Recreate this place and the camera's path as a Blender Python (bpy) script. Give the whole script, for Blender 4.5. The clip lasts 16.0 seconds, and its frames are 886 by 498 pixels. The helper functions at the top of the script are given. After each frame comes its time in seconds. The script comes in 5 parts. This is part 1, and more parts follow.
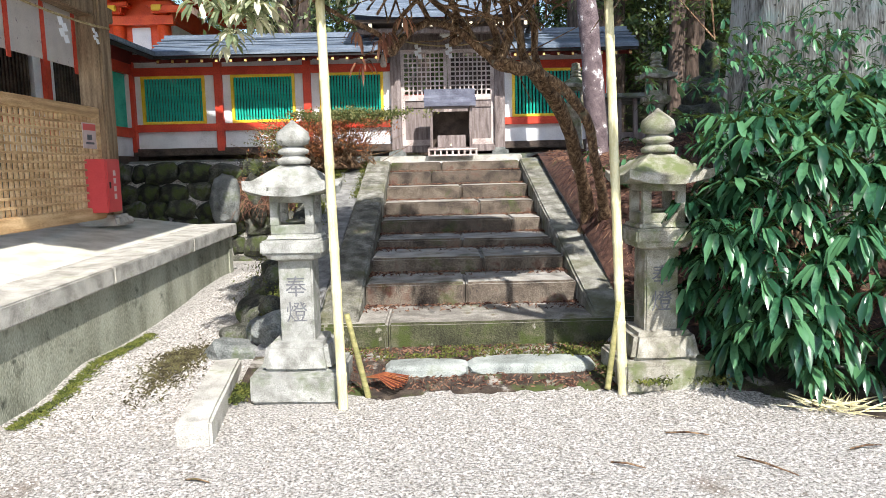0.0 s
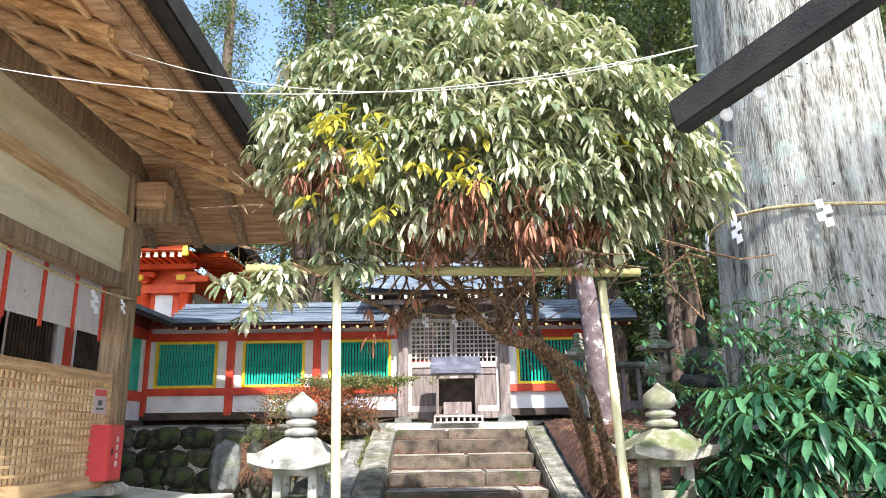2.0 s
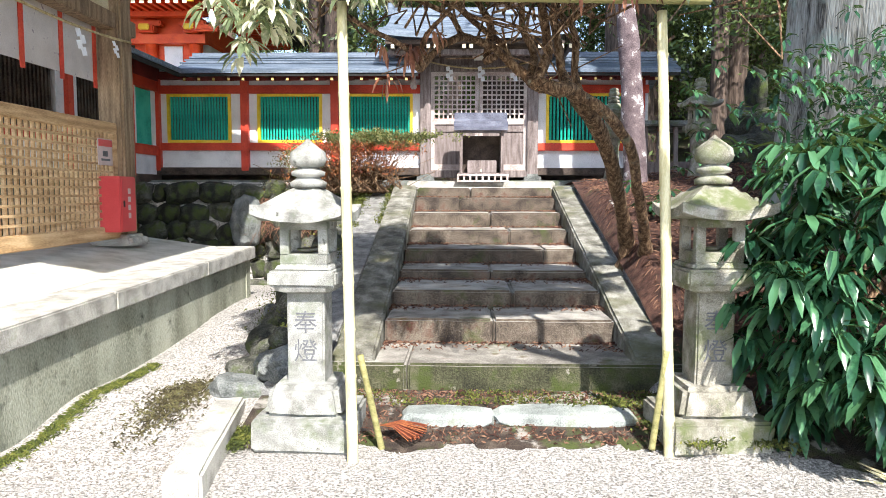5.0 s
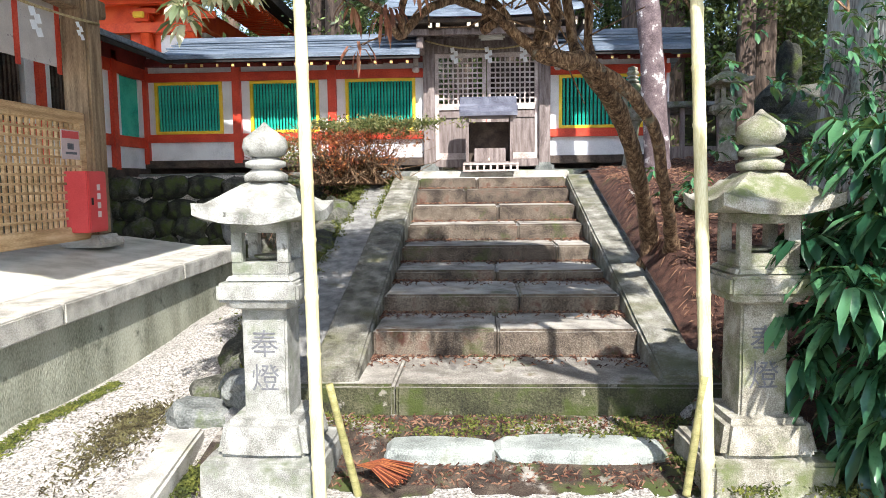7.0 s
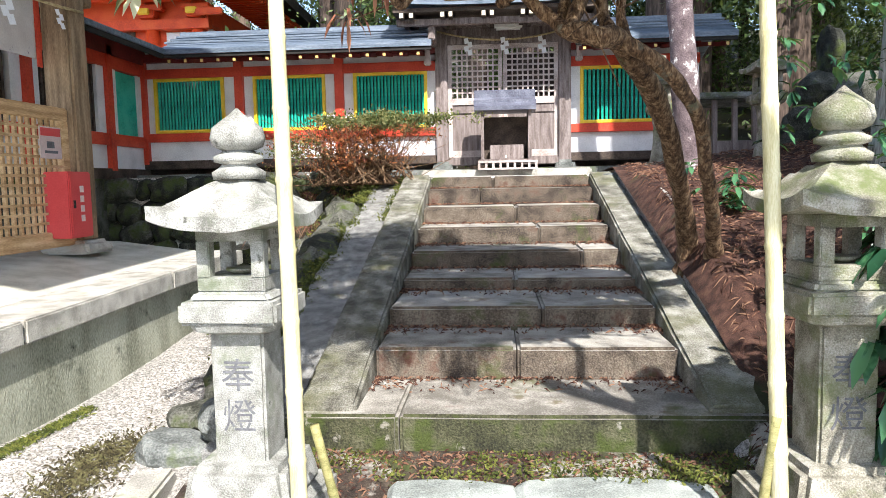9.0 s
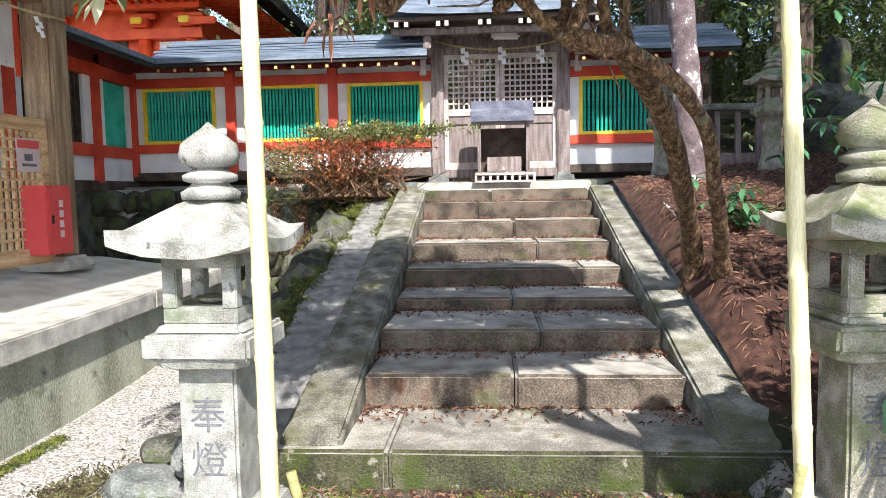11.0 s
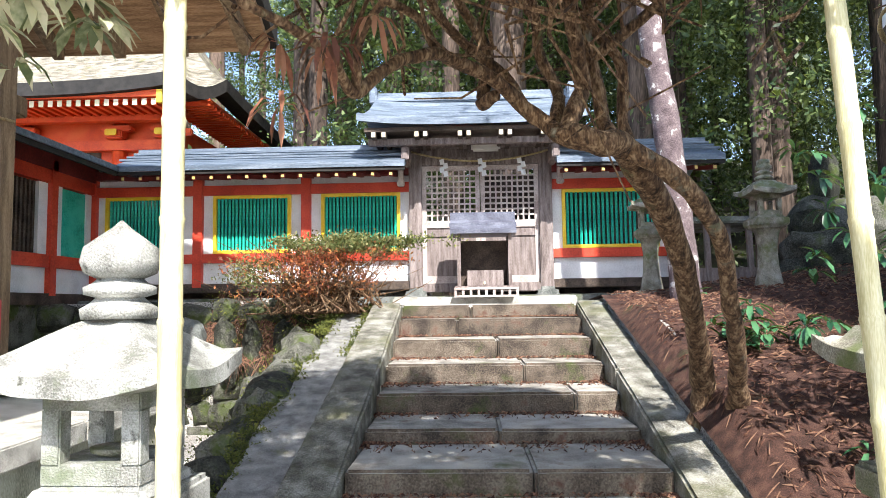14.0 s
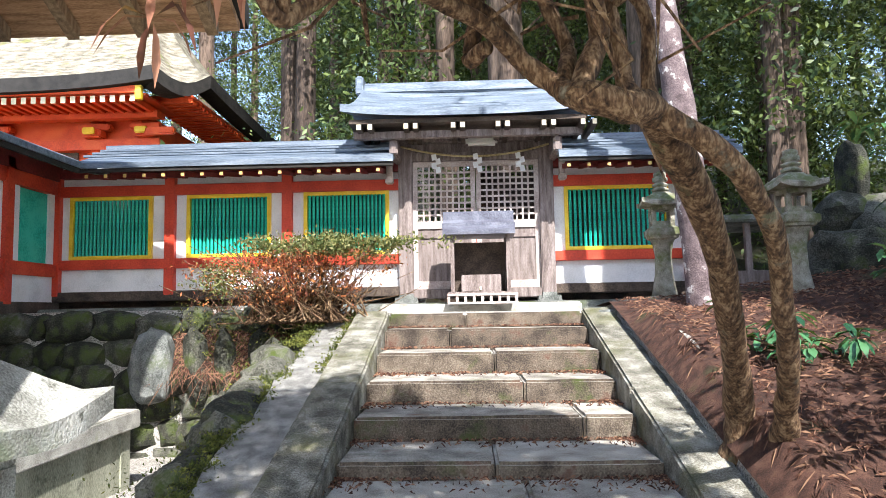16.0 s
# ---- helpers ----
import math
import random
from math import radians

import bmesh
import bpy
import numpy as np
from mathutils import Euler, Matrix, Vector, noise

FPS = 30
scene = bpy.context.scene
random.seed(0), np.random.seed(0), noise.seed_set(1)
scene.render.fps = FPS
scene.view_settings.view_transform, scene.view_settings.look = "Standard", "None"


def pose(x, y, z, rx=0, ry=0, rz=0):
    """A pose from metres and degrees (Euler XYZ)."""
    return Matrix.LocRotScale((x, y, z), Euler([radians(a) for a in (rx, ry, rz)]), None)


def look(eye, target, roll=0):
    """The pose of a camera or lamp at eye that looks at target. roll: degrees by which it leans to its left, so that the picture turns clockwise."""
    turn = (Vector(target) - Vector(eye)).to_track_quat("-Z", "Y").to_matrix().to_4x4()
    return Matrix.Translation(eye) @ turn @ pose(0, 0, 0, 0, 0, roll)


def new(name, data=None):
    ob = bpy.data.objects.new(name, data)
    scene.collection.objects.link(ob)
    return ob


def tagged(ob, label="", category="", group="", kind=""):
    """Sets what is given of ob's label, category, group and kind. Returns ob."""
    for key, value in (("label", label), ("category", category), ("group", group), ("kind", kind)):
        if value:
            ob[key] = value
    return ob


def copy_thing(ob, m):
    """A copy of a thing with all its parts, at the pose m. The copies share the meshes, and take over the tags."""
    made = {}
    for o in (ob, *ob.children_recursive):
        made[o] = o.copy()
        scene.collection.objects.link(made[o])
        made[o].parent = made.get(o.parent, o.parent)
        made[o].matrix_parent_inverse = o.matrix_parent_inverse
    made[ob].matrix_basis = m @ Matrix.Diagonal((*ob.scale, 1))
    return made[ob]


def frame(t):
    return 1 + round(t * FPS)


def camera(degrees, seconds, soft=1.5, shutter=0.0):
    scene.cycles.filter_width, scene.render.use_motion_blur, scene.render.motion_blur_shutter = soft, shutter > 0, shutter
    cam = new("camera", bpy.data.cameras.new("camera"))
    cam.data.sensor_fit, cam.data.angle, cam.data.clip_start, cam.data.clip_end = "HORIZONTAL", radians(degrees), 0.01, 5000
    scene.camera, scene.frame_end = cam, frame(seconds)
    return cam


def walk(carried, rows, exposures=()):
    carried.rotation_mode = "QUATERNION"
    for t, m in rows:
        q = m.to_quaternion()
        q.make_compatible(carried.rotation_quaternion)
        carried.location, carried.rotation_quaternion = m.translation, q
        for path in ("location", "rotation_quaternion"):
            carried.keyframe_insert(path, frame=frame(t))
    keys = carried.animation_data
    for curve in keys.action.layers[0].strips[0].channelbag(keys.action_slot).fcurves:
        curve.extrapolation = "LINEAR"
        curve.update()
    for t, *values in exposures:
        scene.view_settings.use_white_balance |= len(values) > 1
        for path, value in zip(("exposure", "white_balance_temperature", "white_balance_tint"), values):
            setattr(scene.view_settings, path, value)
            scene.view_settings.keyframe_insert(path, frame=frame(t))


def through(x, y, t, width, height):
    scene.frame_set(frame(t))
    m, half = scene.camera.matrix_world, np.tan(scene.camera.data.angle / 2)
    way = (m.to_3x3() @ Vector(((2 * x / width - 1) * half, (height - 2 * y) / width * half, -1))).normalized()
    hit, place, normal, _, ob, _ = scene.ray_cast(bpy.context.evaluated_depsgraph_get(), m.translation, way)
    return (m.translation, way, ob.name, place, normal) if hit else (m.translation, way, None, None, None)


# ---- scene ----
cam = camera(64.0, 16.0, soft=0.7)
PATH = [
    (0, (-0.317, -5.645, 1.568), (-0.296, -3.659, 1.335), -1.3),
    (0.5, (-0.317, -5.672, 1.607), (-0.292, -3.674, 1.517), -1.2),
    (1, (-0.326, -5.644, 1.646), (-0.299, -3.651, 1.8), -1.0),
    (1.5, (-0.336, -5.712, 1.641), (-0.31, -3.746, 2.008), -0.9),
    (2, (-0.317, -5.807, 1.63), (-0.3, -3.869, 2.123), -0.8),
    (2.5, (-0.306, -5.818, 1.623), (-0.299, -3.884, 2.132), -0.5),
    (3, (-0.293, -5.652, 1.627), (-0.309, -3.673, 1.916), -0.3),
    (3.5, (-0.298, -5.561, 1.581), (-0.337, -3.562, 1.607), -0.1),
    (4, (-0.307, -5.473, 1.549), (-0.358, -3.475, 1.462), 0.2),
    (4.5, (-0.318, -5.329, 1.571), (-0.37, -3.335, 1.435), 0.2),
    (7, (-0.176, -4.374, 1.589), (-0.278, -2.385, 1.399), -0.7),
    (7.5, (-0.138, -4.2, 1.583), (-0.259, -2.212, 1.396), -1.0),
    (8, (-0.136, -4.031, 1.576), (-0.267, -2.044, 1.388), -1.2),
    (8.5, (-0.167, -3.892, 1.574), (-0.304, -1.905, 1.385), -1.1),
    (9, (-0.178, -3.737, 1.572), (-0.326, -1.751, 1.384), -1.1),
    (9.5, (-0.156, -3.575, 1.581), (-0.328, -1.592, 1.385), -1.4),
    (12, (-0.192, -3.462, 1.636), (-0.279, -1.465, 1.602), -0.9),
    (12.5, (-0.216, -3.419, 1.642), (-0.276, -1.423, 1.751), -0.9),
    (13, (-0.253, -3.191, 1.627), (-0.314, -1.198, 1.775), -0.7),
    (13.5, (-0.216, -2.996, 1.635), (-0.292, -1.003, 1.792), -0.7),
    (14, (-0.202, -2.88, 1.627), (-0.277, -0.887, 1.786), -0.8),
    (14.5, (-0.235, -2.672, 1.624), (-0.298, -0.679, 1.786), -0.6),
    (15, (-0.149, -2.454, 1.619), (-0.231, -0.462, 1.787), -0.8),
    (15.5, (-0.157, -2.247, 1.638), (-0.233, -0.255, 1.809), -0.8),
    (16, (-0.150, -2.119, 1.657), (-0.222, -0.127, 1.83), -1.0),
]
walk(cam, [(t, look(eye, target, roll)) for t, eye, target, roll in PATH], [(0, 1.5), (0.6, 1.55), (1.6, 1.8), (2.5, 1.95), (3.4, 1.95), (4.5, 1.85), (9.5, 1.75), (12.5, 1.85), (16, 2.05)])

# ---- light ----
world = bpy.data.worlds.new("sky")
scene.world = world
world.use_nodes = True
wn = world.node_tree.nodes
sky = wn.new("ShaderNodeTexSky")
sky.sky_type = "NISHITA"
sky.sun_disc = False
SUN_ELEV, SUN_AZ = radians(46), radians(162)  # azimuth clockwise from +y
sky.sun_elevation, sky.sun_rotation = SUN_ELEV, SUN_AZ
world.node_tree.links.new(sky.outputs[0], wn["Background"].inputs[0])
wn["Background"].inputs[1].default_value = 0.115
sun_dir = Vector((math.sin(SUN_AZ) * math.cos(SUN_ELEV), math.cos(SUN_AZ) * math.cos(SUN_ELEV), math.sin(SUN_ELEV)))
sun = new("sun", bpy.data.lights.new("sun", "SUN"))
sun.data.energy, sun.data.angle, sun.data.color = 3.0, radians(0.8), (1.0, 0.975, 0.93)
sun.matrix_world = look(sun_dir * 60, (0, 0, 0))

# ---- materials ----
MATS = {}


def mat(name, stops, scale=8.0, rough=0.8, bump=0.3, fine=90.0, metal=0.0, stretch=(1, 1, 1), island=0.0, rand=0.0, spots=None, spec=0.4, detail=6):
    """A mottled surface: stops are colours from dark to light over a coarse noise, with fine grain and relief.
    spots: (colour, scale, low, high) lays patches of a second colour over it. island, rand: spread of tone from piece to piece."""
    m = bpy.data.materials.new(name)
    m.use_nodes = True
    nt = m.node_tree
    N, L = nt.nodes.new, nt.links.new
    b = nt.nodes["Principled BSDF"]
    co = N("ShaderNodeTexCoord")
    mp = N("ShaderNodeMapping")
    mp.inputs["Scale"].default_value = stretch
    L(co.outputs["Object"], mp.inputs["Vector"])
    n1 = N("ShaderNodeTexNoise")
    n1.inputs["Scale"].default_value, n1.inputs["Detail"].default_value = scale, detail
    L(mp.outputs[0], n1.inputs["Vector"])
    n2 = N("ShaderNodeTexNoise")
    n2.inputs["Scale"].default_value, n2.inputs["Detail"].default_value = fine, 3
    L(mp.outputs[0], n2.inputs["Vector"])
    add = N("ShaderNodeMath")
    add.operation = "MULTIPLY_ADD"
    L(n2.outputs[0], add.inputs[0])
    add.inputs[1].default_value = 0.75
    off = N("ShaderNodeMath")
    off.operation = "SUBTRACT"
    L(n1.outputs[0], off.inputs[0])
    off.inputs[1].default_value = 0.37
    L(off.outputs[0], add.inputs[2])
    value = add.outputs[0]
    for amount, kind in ((island, "ShaderNodeNewGeometry"), (rand, "ShaderNodeObjectInfo")):
        if amount:
            src = N(kind)
            sub = N("ShaderNodeMath")
            sub.operation = "MULTIPLY_ADD"
            L(src.outputs["Random Per Island" if kind == "ShaderNodeNewGeometry" else "Random"], sub.inputs[0])
            sub.inputs[1].default_value = amount
            shift = N("ShaderNodeMath")
            shift.operation = "SUBTRACT"
            L(value, shift.inputs[0])
            shift.inputs[1].default_value = amount / 2
            L(shift.outputs[0], sub.inputs[2])
            value = sub.outputs[0]
    ramp = N("ShaderNodeValToRGB")
    el = ramp.color_ramp.elements
    while len(el) < len(stops):
        el.new(0.5)
    for n, c in enumerate(stops):
        el[n].position = 0.28 + 0.44 * n / max(1, len(stops) - 1)
        el[n].color = (*c, 1)
    L(value, ramp.inputs[0])
    colour = ramp.outputs[0]
    for c, s, lo, hi in spots or ():
        n3 = N("ShaderNodeTexNoise")
        n3.inputs["Scale"].default_value, n3.inputs["Detail"].default_value, n3.inputs["Roughness"].default_value = s, 8, 0.65
        L(co.outputs["Object"], n3.inputs["Vector"])
        r3 = N("ShaderNodeMapRange")
        r3.inputs[1].default_value, r3.inputs[2].default_value = lo, hi
        L(n3.outputs[0], r3.inputs[0])
        mix = N("ShaderNodeMixRGB")
        L(r3.outputs[0], mix.inputs[0])
        L(colour, mix.inputs[1])
        mix.inputs[2].default_value = (*c, 1)
        colour = mix.outputs[0]
    L(colour, b.inputs["Base Color"])
    b.inputs["Roughness"].default_value = rough
    b.inputs["Metallic"].default_value = metal
    b.inputs["Specular IOR Level"].default_value = spec
    if bump:
        bp = N("ShaderNodeBump")
        bp.inputs["Strength"].default_value, bp.inputs["Distance"].default_value = bump, 0.02
        L(add.outputs[0], bp.inputs["Height"])
        L(bp.outputs[0], b.inputs["Normal"])
    MATS[name] = m
    return m


MOSS = (0.10, 0.13, 0.02)
gravel = mat("gravel", [(0.07, 0.062, 0.052), (0.42, 0.39, 0.355), (0.72, 0.68, 0.63)], 55, 0.9, 0.9, 240, spots=[((0.20, 0.15, 0.11), 1.1, 0.60, 0.72)])
pebble = mat("pebble", [(0.14, 0.12, 0.10), (0.42, 0.38, 0.34), (0.66, 0.62, 0.57)], 20, 0.85, 0.3, 100, island=0.9)
earth = mat("needle_litter", [(0.022, 0.011, 0.008), (0.07, 0.03, 0.021), (0.13, 0.065, 0.045)], 12, 0.95, 1.0, 160, spots=[((0.05, 0.055, 0.02), 1.3, 0.58, 0.7)])
needle = mat("dry_needles", [(0.045, 0.017, 0.011), (0.115, 0.047, 0.029), (0.22, 0.12, 0.075)], 20, 0.9, 0.2, island=0.9)
forest_floor = mat("forest_floor", [(0.02, 0.018, 0.012), (0.05, 0.04, 0.022), (0.06, 0.08, 0.03)], 1.5, 0.95, 0.8, 40)
step_stone = mat("step_stone", [(0.15, 0.135, 0.115), (0.32, 0.295, 0.26), (0.48, 0.45, 0.40)], 5, 0.88, 0.5, 120, rand=0.25,
                 spots=[((0.16, 0.09, 0.065), 4.5, 0.58, 0.72), ((0.09, 0.10, 0.035), 2.2, 0.58, 0.72)])
# risers: their shade put into a darker base, with reddish dirt and moss
riser_stone = mat("shaded_dirty_riser_stone", [(0.035, 0.026, 0.021), (0.11, 0.085, 0.065), (0.21, 0.175, 0.135)], 5, 0.92, 0.6, 90, rand=0.2,
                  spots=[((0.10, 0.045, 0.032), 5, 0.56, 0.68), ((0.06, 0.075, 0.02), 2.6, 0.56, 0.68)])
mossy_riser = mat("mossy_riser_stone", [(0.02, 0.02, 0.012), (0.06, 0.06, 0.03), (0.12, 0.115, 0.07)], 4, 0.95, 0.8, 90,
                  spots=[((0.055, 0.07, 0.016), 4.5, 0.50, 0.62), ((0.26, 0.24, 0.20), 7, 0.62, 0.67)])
cheek_stone = mat("cheek_stone", [(0.06, 0.056, 0.042), (0.18, 0.17, 0.14), (0.37, 0.36, 0.32)], 7, 0.9, 0.8, 110, rand=0.15, spots=[((0.12, 0.12, 0.05), 2.0, 0.48, 0.72)])
kerb_stone = mat("kerb_stone", [(0.22, 0.21, 0.18), (0.40, 0.38, 0.34), (0.56, 0.54, 0.49)], 6, 0.9, 0.5, 130, spots=[((0.20, 0.22, 0.12), 3, 0.58, 0.72)])
concrete = mat("rough_concrete", [(0.13, 0.125, 0.12), (0.24, 0.235, 0.225), (0.36, 0.35, 0.33)], 10, 0.92, 0.8, 160, spots=[((0.11, 0.11, 0.04), 2.0, 0.60, 0.72)])
plinth = mat("stained_concrete", [(0.15, 0.155, 0.11), (0.32, 0.325, 0.25), (0.46, 0.46, 0.37)], 2.5, 0.9, 0.4, 110, stretch=(1, 1, 0.35), spots=[((0.06, 0.065, 0.045), 5, 0.58, 0.72)])
floor_slab = mat("pale_floor_stone", [(0.38, 0.37, 0.30), (0.55, 0.54, 0.46), (0.68, 0.67, 0.60)], 4, 0.75, 0.25, 120)
granite = mat("pale_granite", [(0.14, 0.137, 0.12), (0.29, 0.287, 0.262), (0.44, 0.435, 0.405)], 9, 0.85, 0.5, 170, spots=[((0.16, 0.18, 0.12), 4.0, 0.52, 0.66), ((0.09, 0.09, 0.075), 9, 0.63, 0.70)])
old_granite = mat("mossy_granite", [(0.12, 0.11, 0.085), (0.27, 0.25, 0.20), (0.44, 0.42, 0.37)], 9, 0.9, 0.5, 150, spots=[((0.13, 0.15, 0.06), 3.2, 0.48, 0.62), ((0.50, 0.50, 0.42), 14, 0.67, 0.71)])
carved = mat("carved_ink", [(0.09, 0.09, 0.10), (0.17, 0.17, 0.18)], 20, 0.9, 0)
rock = mat("dark_rock", [(0.012, 0.013, 0.009), (0.05, 0.05, 0.037), (0.145, 0.14, 0.12)], 5, 0.9, 0.8, 70, rand=0.3, spots=[((0.055, 0.075, 0.014), 3.0, 0.52, 0.64)])
grey_rock = mat("grey_rock", [(0.06, 0.066, 0.06), (0.15, 0.157, 0.15), (0.26, 0.268, 0.25)], 6, 0.9, 0.6, 80, spots=[((0.09, 0.11, 0.05), 3.5, 0.56, 0.68)])
moss = mat("moss", [(0.03, 0.04, 0.008), (0.09, 0.11, 0.018), (0.17, 0.17, 0.035)], 9, 0.95, 0.9, 120, island=0.3)
slab_stone = mat("blue_grey_slab", [(0.14, 0.15, 0.14), (0.27, 0.29, 0.27), (0.40, 0.42, 0.39)], 6, 0.88, 0.5, 120, spots=[((0.14, 0.15, 0.08), 3, 0.58, 0.70)])
brown_moss = mat("brown_moss", [(0.03, 0.024, 0.010), (0.075, 0.06, 0.026), (0.13, 0.12, 0.05)], 9, 0.95, 0.6, 120, island=0.4)
bamboo = mat("pale_bamboo", [(0.46, 0.40, 0.20), (0.60, 0.54, 0.31), (0.72, 0.67, 0.45)], 6, 0.55, 0.15, 60, stretch=(6, 6, 0.6))
green_bamboo = mat("weathered_bamboo", [(0.16, 0.15, 0.05), (0.27, 0.25, 0.10), (0.38, 0.33, 0.15)], 5, 0.7, 0.3, 60, stretch=(0.6, 6, 6))
bark = mat("twisted_bark", [(0.028, 0.015, 0.009), (0.13, 0.072, 0.038), (0.33, 0.22, 0.13)], 26, 0.9, 0.7, 90, stretch=(1, 1, 0.4), spots=[((0.17, 0.16, 0.12), 6, 0.60, 0.7), ((0.08, 0.09, 0.03), 3, 0.62, 0.72)])
lichen_bark = mat("lichen_bark", [(0.07, 0.05, 0.055), (0.15, 0.11, 0.115), (0.25, 0.20, 0.20)], 7, 0.9, 0.6, 80, spots=[((0.62, 0.60, 0.58), 7, 0.57, 0.61)])
cedar_bark = mat("cedar_bark", [(0.05, 0.045, 0.038), (0.27, 0.26, 0.23), (0.44, 0.44, 0.41)], 5, 0.92, 1.0, 30, stretch=(2.2, 2.2, 0.3), spots=[((0.33, 0.40, 0.37), 2.6, 0.54, 0.70), ((0.035, 0.03, 0.026), 9, 0.64, 0.68)])
forest_bark = mat("forest_bark", [(0.035, 0.025, 0.02), (0.10, 0.07, 0.055), (0.19, 0.135, 0.105)], 6, 0.95, 0.8, 40, stretch=(2, 2, 0.2), rand=0.3)
timber = mat("weathered_timber", [(0.13, 0.085, 0.05), (0.25, 0.17, 0.10), (0.38, 0.27, 0.17)], 5, 0.75, 0.3, 60, stretch=(5, 5, 0.5))
timber_h = mat("warm_timber", [(0.22, 0.12, 0.06), (0.42, 0.25, 0.14), (0.58, 0.38, 0.23)], 5, 0.7, 0.3, 60, stretch=(0.5, 5, 5), rand=0.2)
eave_board = mat("red_brown_board", [(0.24, 0.12, 0.05), (0.46, 0.26, 0.12), (0.60, 0.38, 0.20)], 4, 0.75, 0.3, 60, stretch=(0.5, 5, 5), rand=0.3)
honey_rafter = mat("honey_rafter", [(0.33, 0.18, 0.075), (0.58, 0.35, 0.165), (0.74, 0.50, 0.27)], 4, 0.65, 0.25, 50, stretch=(0.5, 5, 5), rand=0.2)
timber_y = mat("honey_timber", [(0.34, 0.20, 0.09), (0.56, 0.36, 0.185), (0.72, 0.52, 0.30)], 5, 0.65, 0.25, 60, stretch=(5, 0.5, 5), rand=0.15)
board_wall = mat("cream_board", [(0.46, 0.38, 0.23), (0.62, 0.53, 0.34), (0.72, 0.64, 0.44)], 2, 0.8, 0.15, 60, stretch=(1, 0.4, 3))
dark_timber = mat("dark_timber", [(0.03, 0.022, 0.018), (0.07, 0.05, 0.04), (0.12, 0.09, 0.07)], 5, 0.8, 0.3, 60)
gate_wood = mat("greyed_gate_wood", [(0.10, 0.075, 0.07), (0.20, 0.16, 0.15), (0.31, 0.26, 0.25)], 5, 0.8, 0.3, 70, stretch=(5, 5, 0.5))
gate_lattice = mat("pale_lattice_wood", [(0.34, 0.27, 0.25), (0.50, 0.42, 0.39), (0.62, 0.55, 0.52)], 6, 0.8, 0.2, 70)
red = mat("vermilion_paint", [(0.42, 0.035, 0.018), (0.60, 0.055, 0.025), (0.70, 0.085, 0.04)], 3, 0.5, 0.08, 50)
orange_red = mat("orange_vermilion", [(0.58, 0.055, 0.012), (0.74, 0.085, 0.018), (0.80, 0.13, 0.03)], 3, 0.5, 0.08, 50)
dark_red = mat("dark_red_timber", [(0.10, 0.012, 0.012), (0.17, 0.02, 0.018), (0.25, 0.035, 0.03)], 3, 0.6, 0.08, 50)
green_paint = mat("green_paint", [(0.003, 0.27, 0.19), (0.012, 0.42, 0.31), (0.05, 0.54, 0.41)], 4, 0.5, 0.1, 50, island=0.3)
yellow_paint = mat("yellow_paint", [(0.72, 0.44, 0.02), (0.84, 0.56, 0.03), (0.88, 0.64, 0.08)], 5, 0.5, 0.05)
cap_paint = mat("ochre_cap_paint", [(0.62, 0.44, 0.12), (0.74, 0.56, 0.20)], 6, 0.6, 0.05)
ivory = mat("ivory_paint", [(0.70, 0.62, 0.42), (0.80, 0.73, 0.54)], 6, 0.6, 0.05)
plaster = mat("white_plaster", [(0.62, 0.62, 0.64), (0.76, 0.76, 0.78), (0.84, 0.84, 0.86)], 3, 0.85, 0.12, 80)
roof_metal = mat("slate_blue_roof", [(0.075, 0.10, 0.135), (0.14, 0.175, 0.225), (0.24, 0.28, 0.34)], 5, 0.5, 0.1, 60, metal=0.25, stretch=(0.4, 4, 4))
roof_dark = mat("box_roof_metal", [(0.06, 0.06, 0.085), (0.12, 0.125, 0.165), (0.20, 0.21, 0.26)], 5, 0.45, 0.1, 60, metal=0.2)
bark_roof = mat("cypress_bark_roof", [(0.07, 0.06, 0.045), (0.22, 0.195, 0.15), (0.40, 0.37, 0.31)], 4, 0.95, 1.0, 50, stretch=(1, 1, 3), spots=[((0.16, 0.17, 0.05), 2.0, 0.58, 0.7)])
black = mat("black_edge", [(0.010, 0.009, 0.009), (0.03, 0.027, 0.025)], 6, 0.8, 0.3)
paper = mat("white_paper", [(0.74, 0.74, 0.75), (0.84, 0.84, 0.85)], 8, 0.8, 0.05)
cloth = mat("printed_cloth", [(0.50, 0.45, 0.42), (0.62, 0.57, 0.53)], 7, 0.9, 0.1, spots=[((0.26, 0.22, 0.24), 14, 0.63, 0.67)])
rope_mat = mat("straw_rope", [(0.30, 0.22, 0.10), (0.46, 0.36, 0.19), (0.58, 0.48, 0.28)], 30, 0.9, 0.5)
box_red = mat("red_enamel", [(0.55, 0.05, 0.055), (0.64, 0.075, 0.08)], 5, 0.4, 0.03, spec=0.5)
sign_mat = mat("sign_white", [(0.55, 0.42, 0.40), (0.66, 0.54, 0.52)], 8, 0.6, 0)
cable = mat("pale_cable", [(0.45, 0.43, 0.40), (0.6, 0.58, 0.55)], 8, 0.7, 0)
lamp_glass = mat("lamp_cover", [(0.70, 0.69, 0.64), (0.80, 0.79, 0.75)], 6, 0.4, 0)


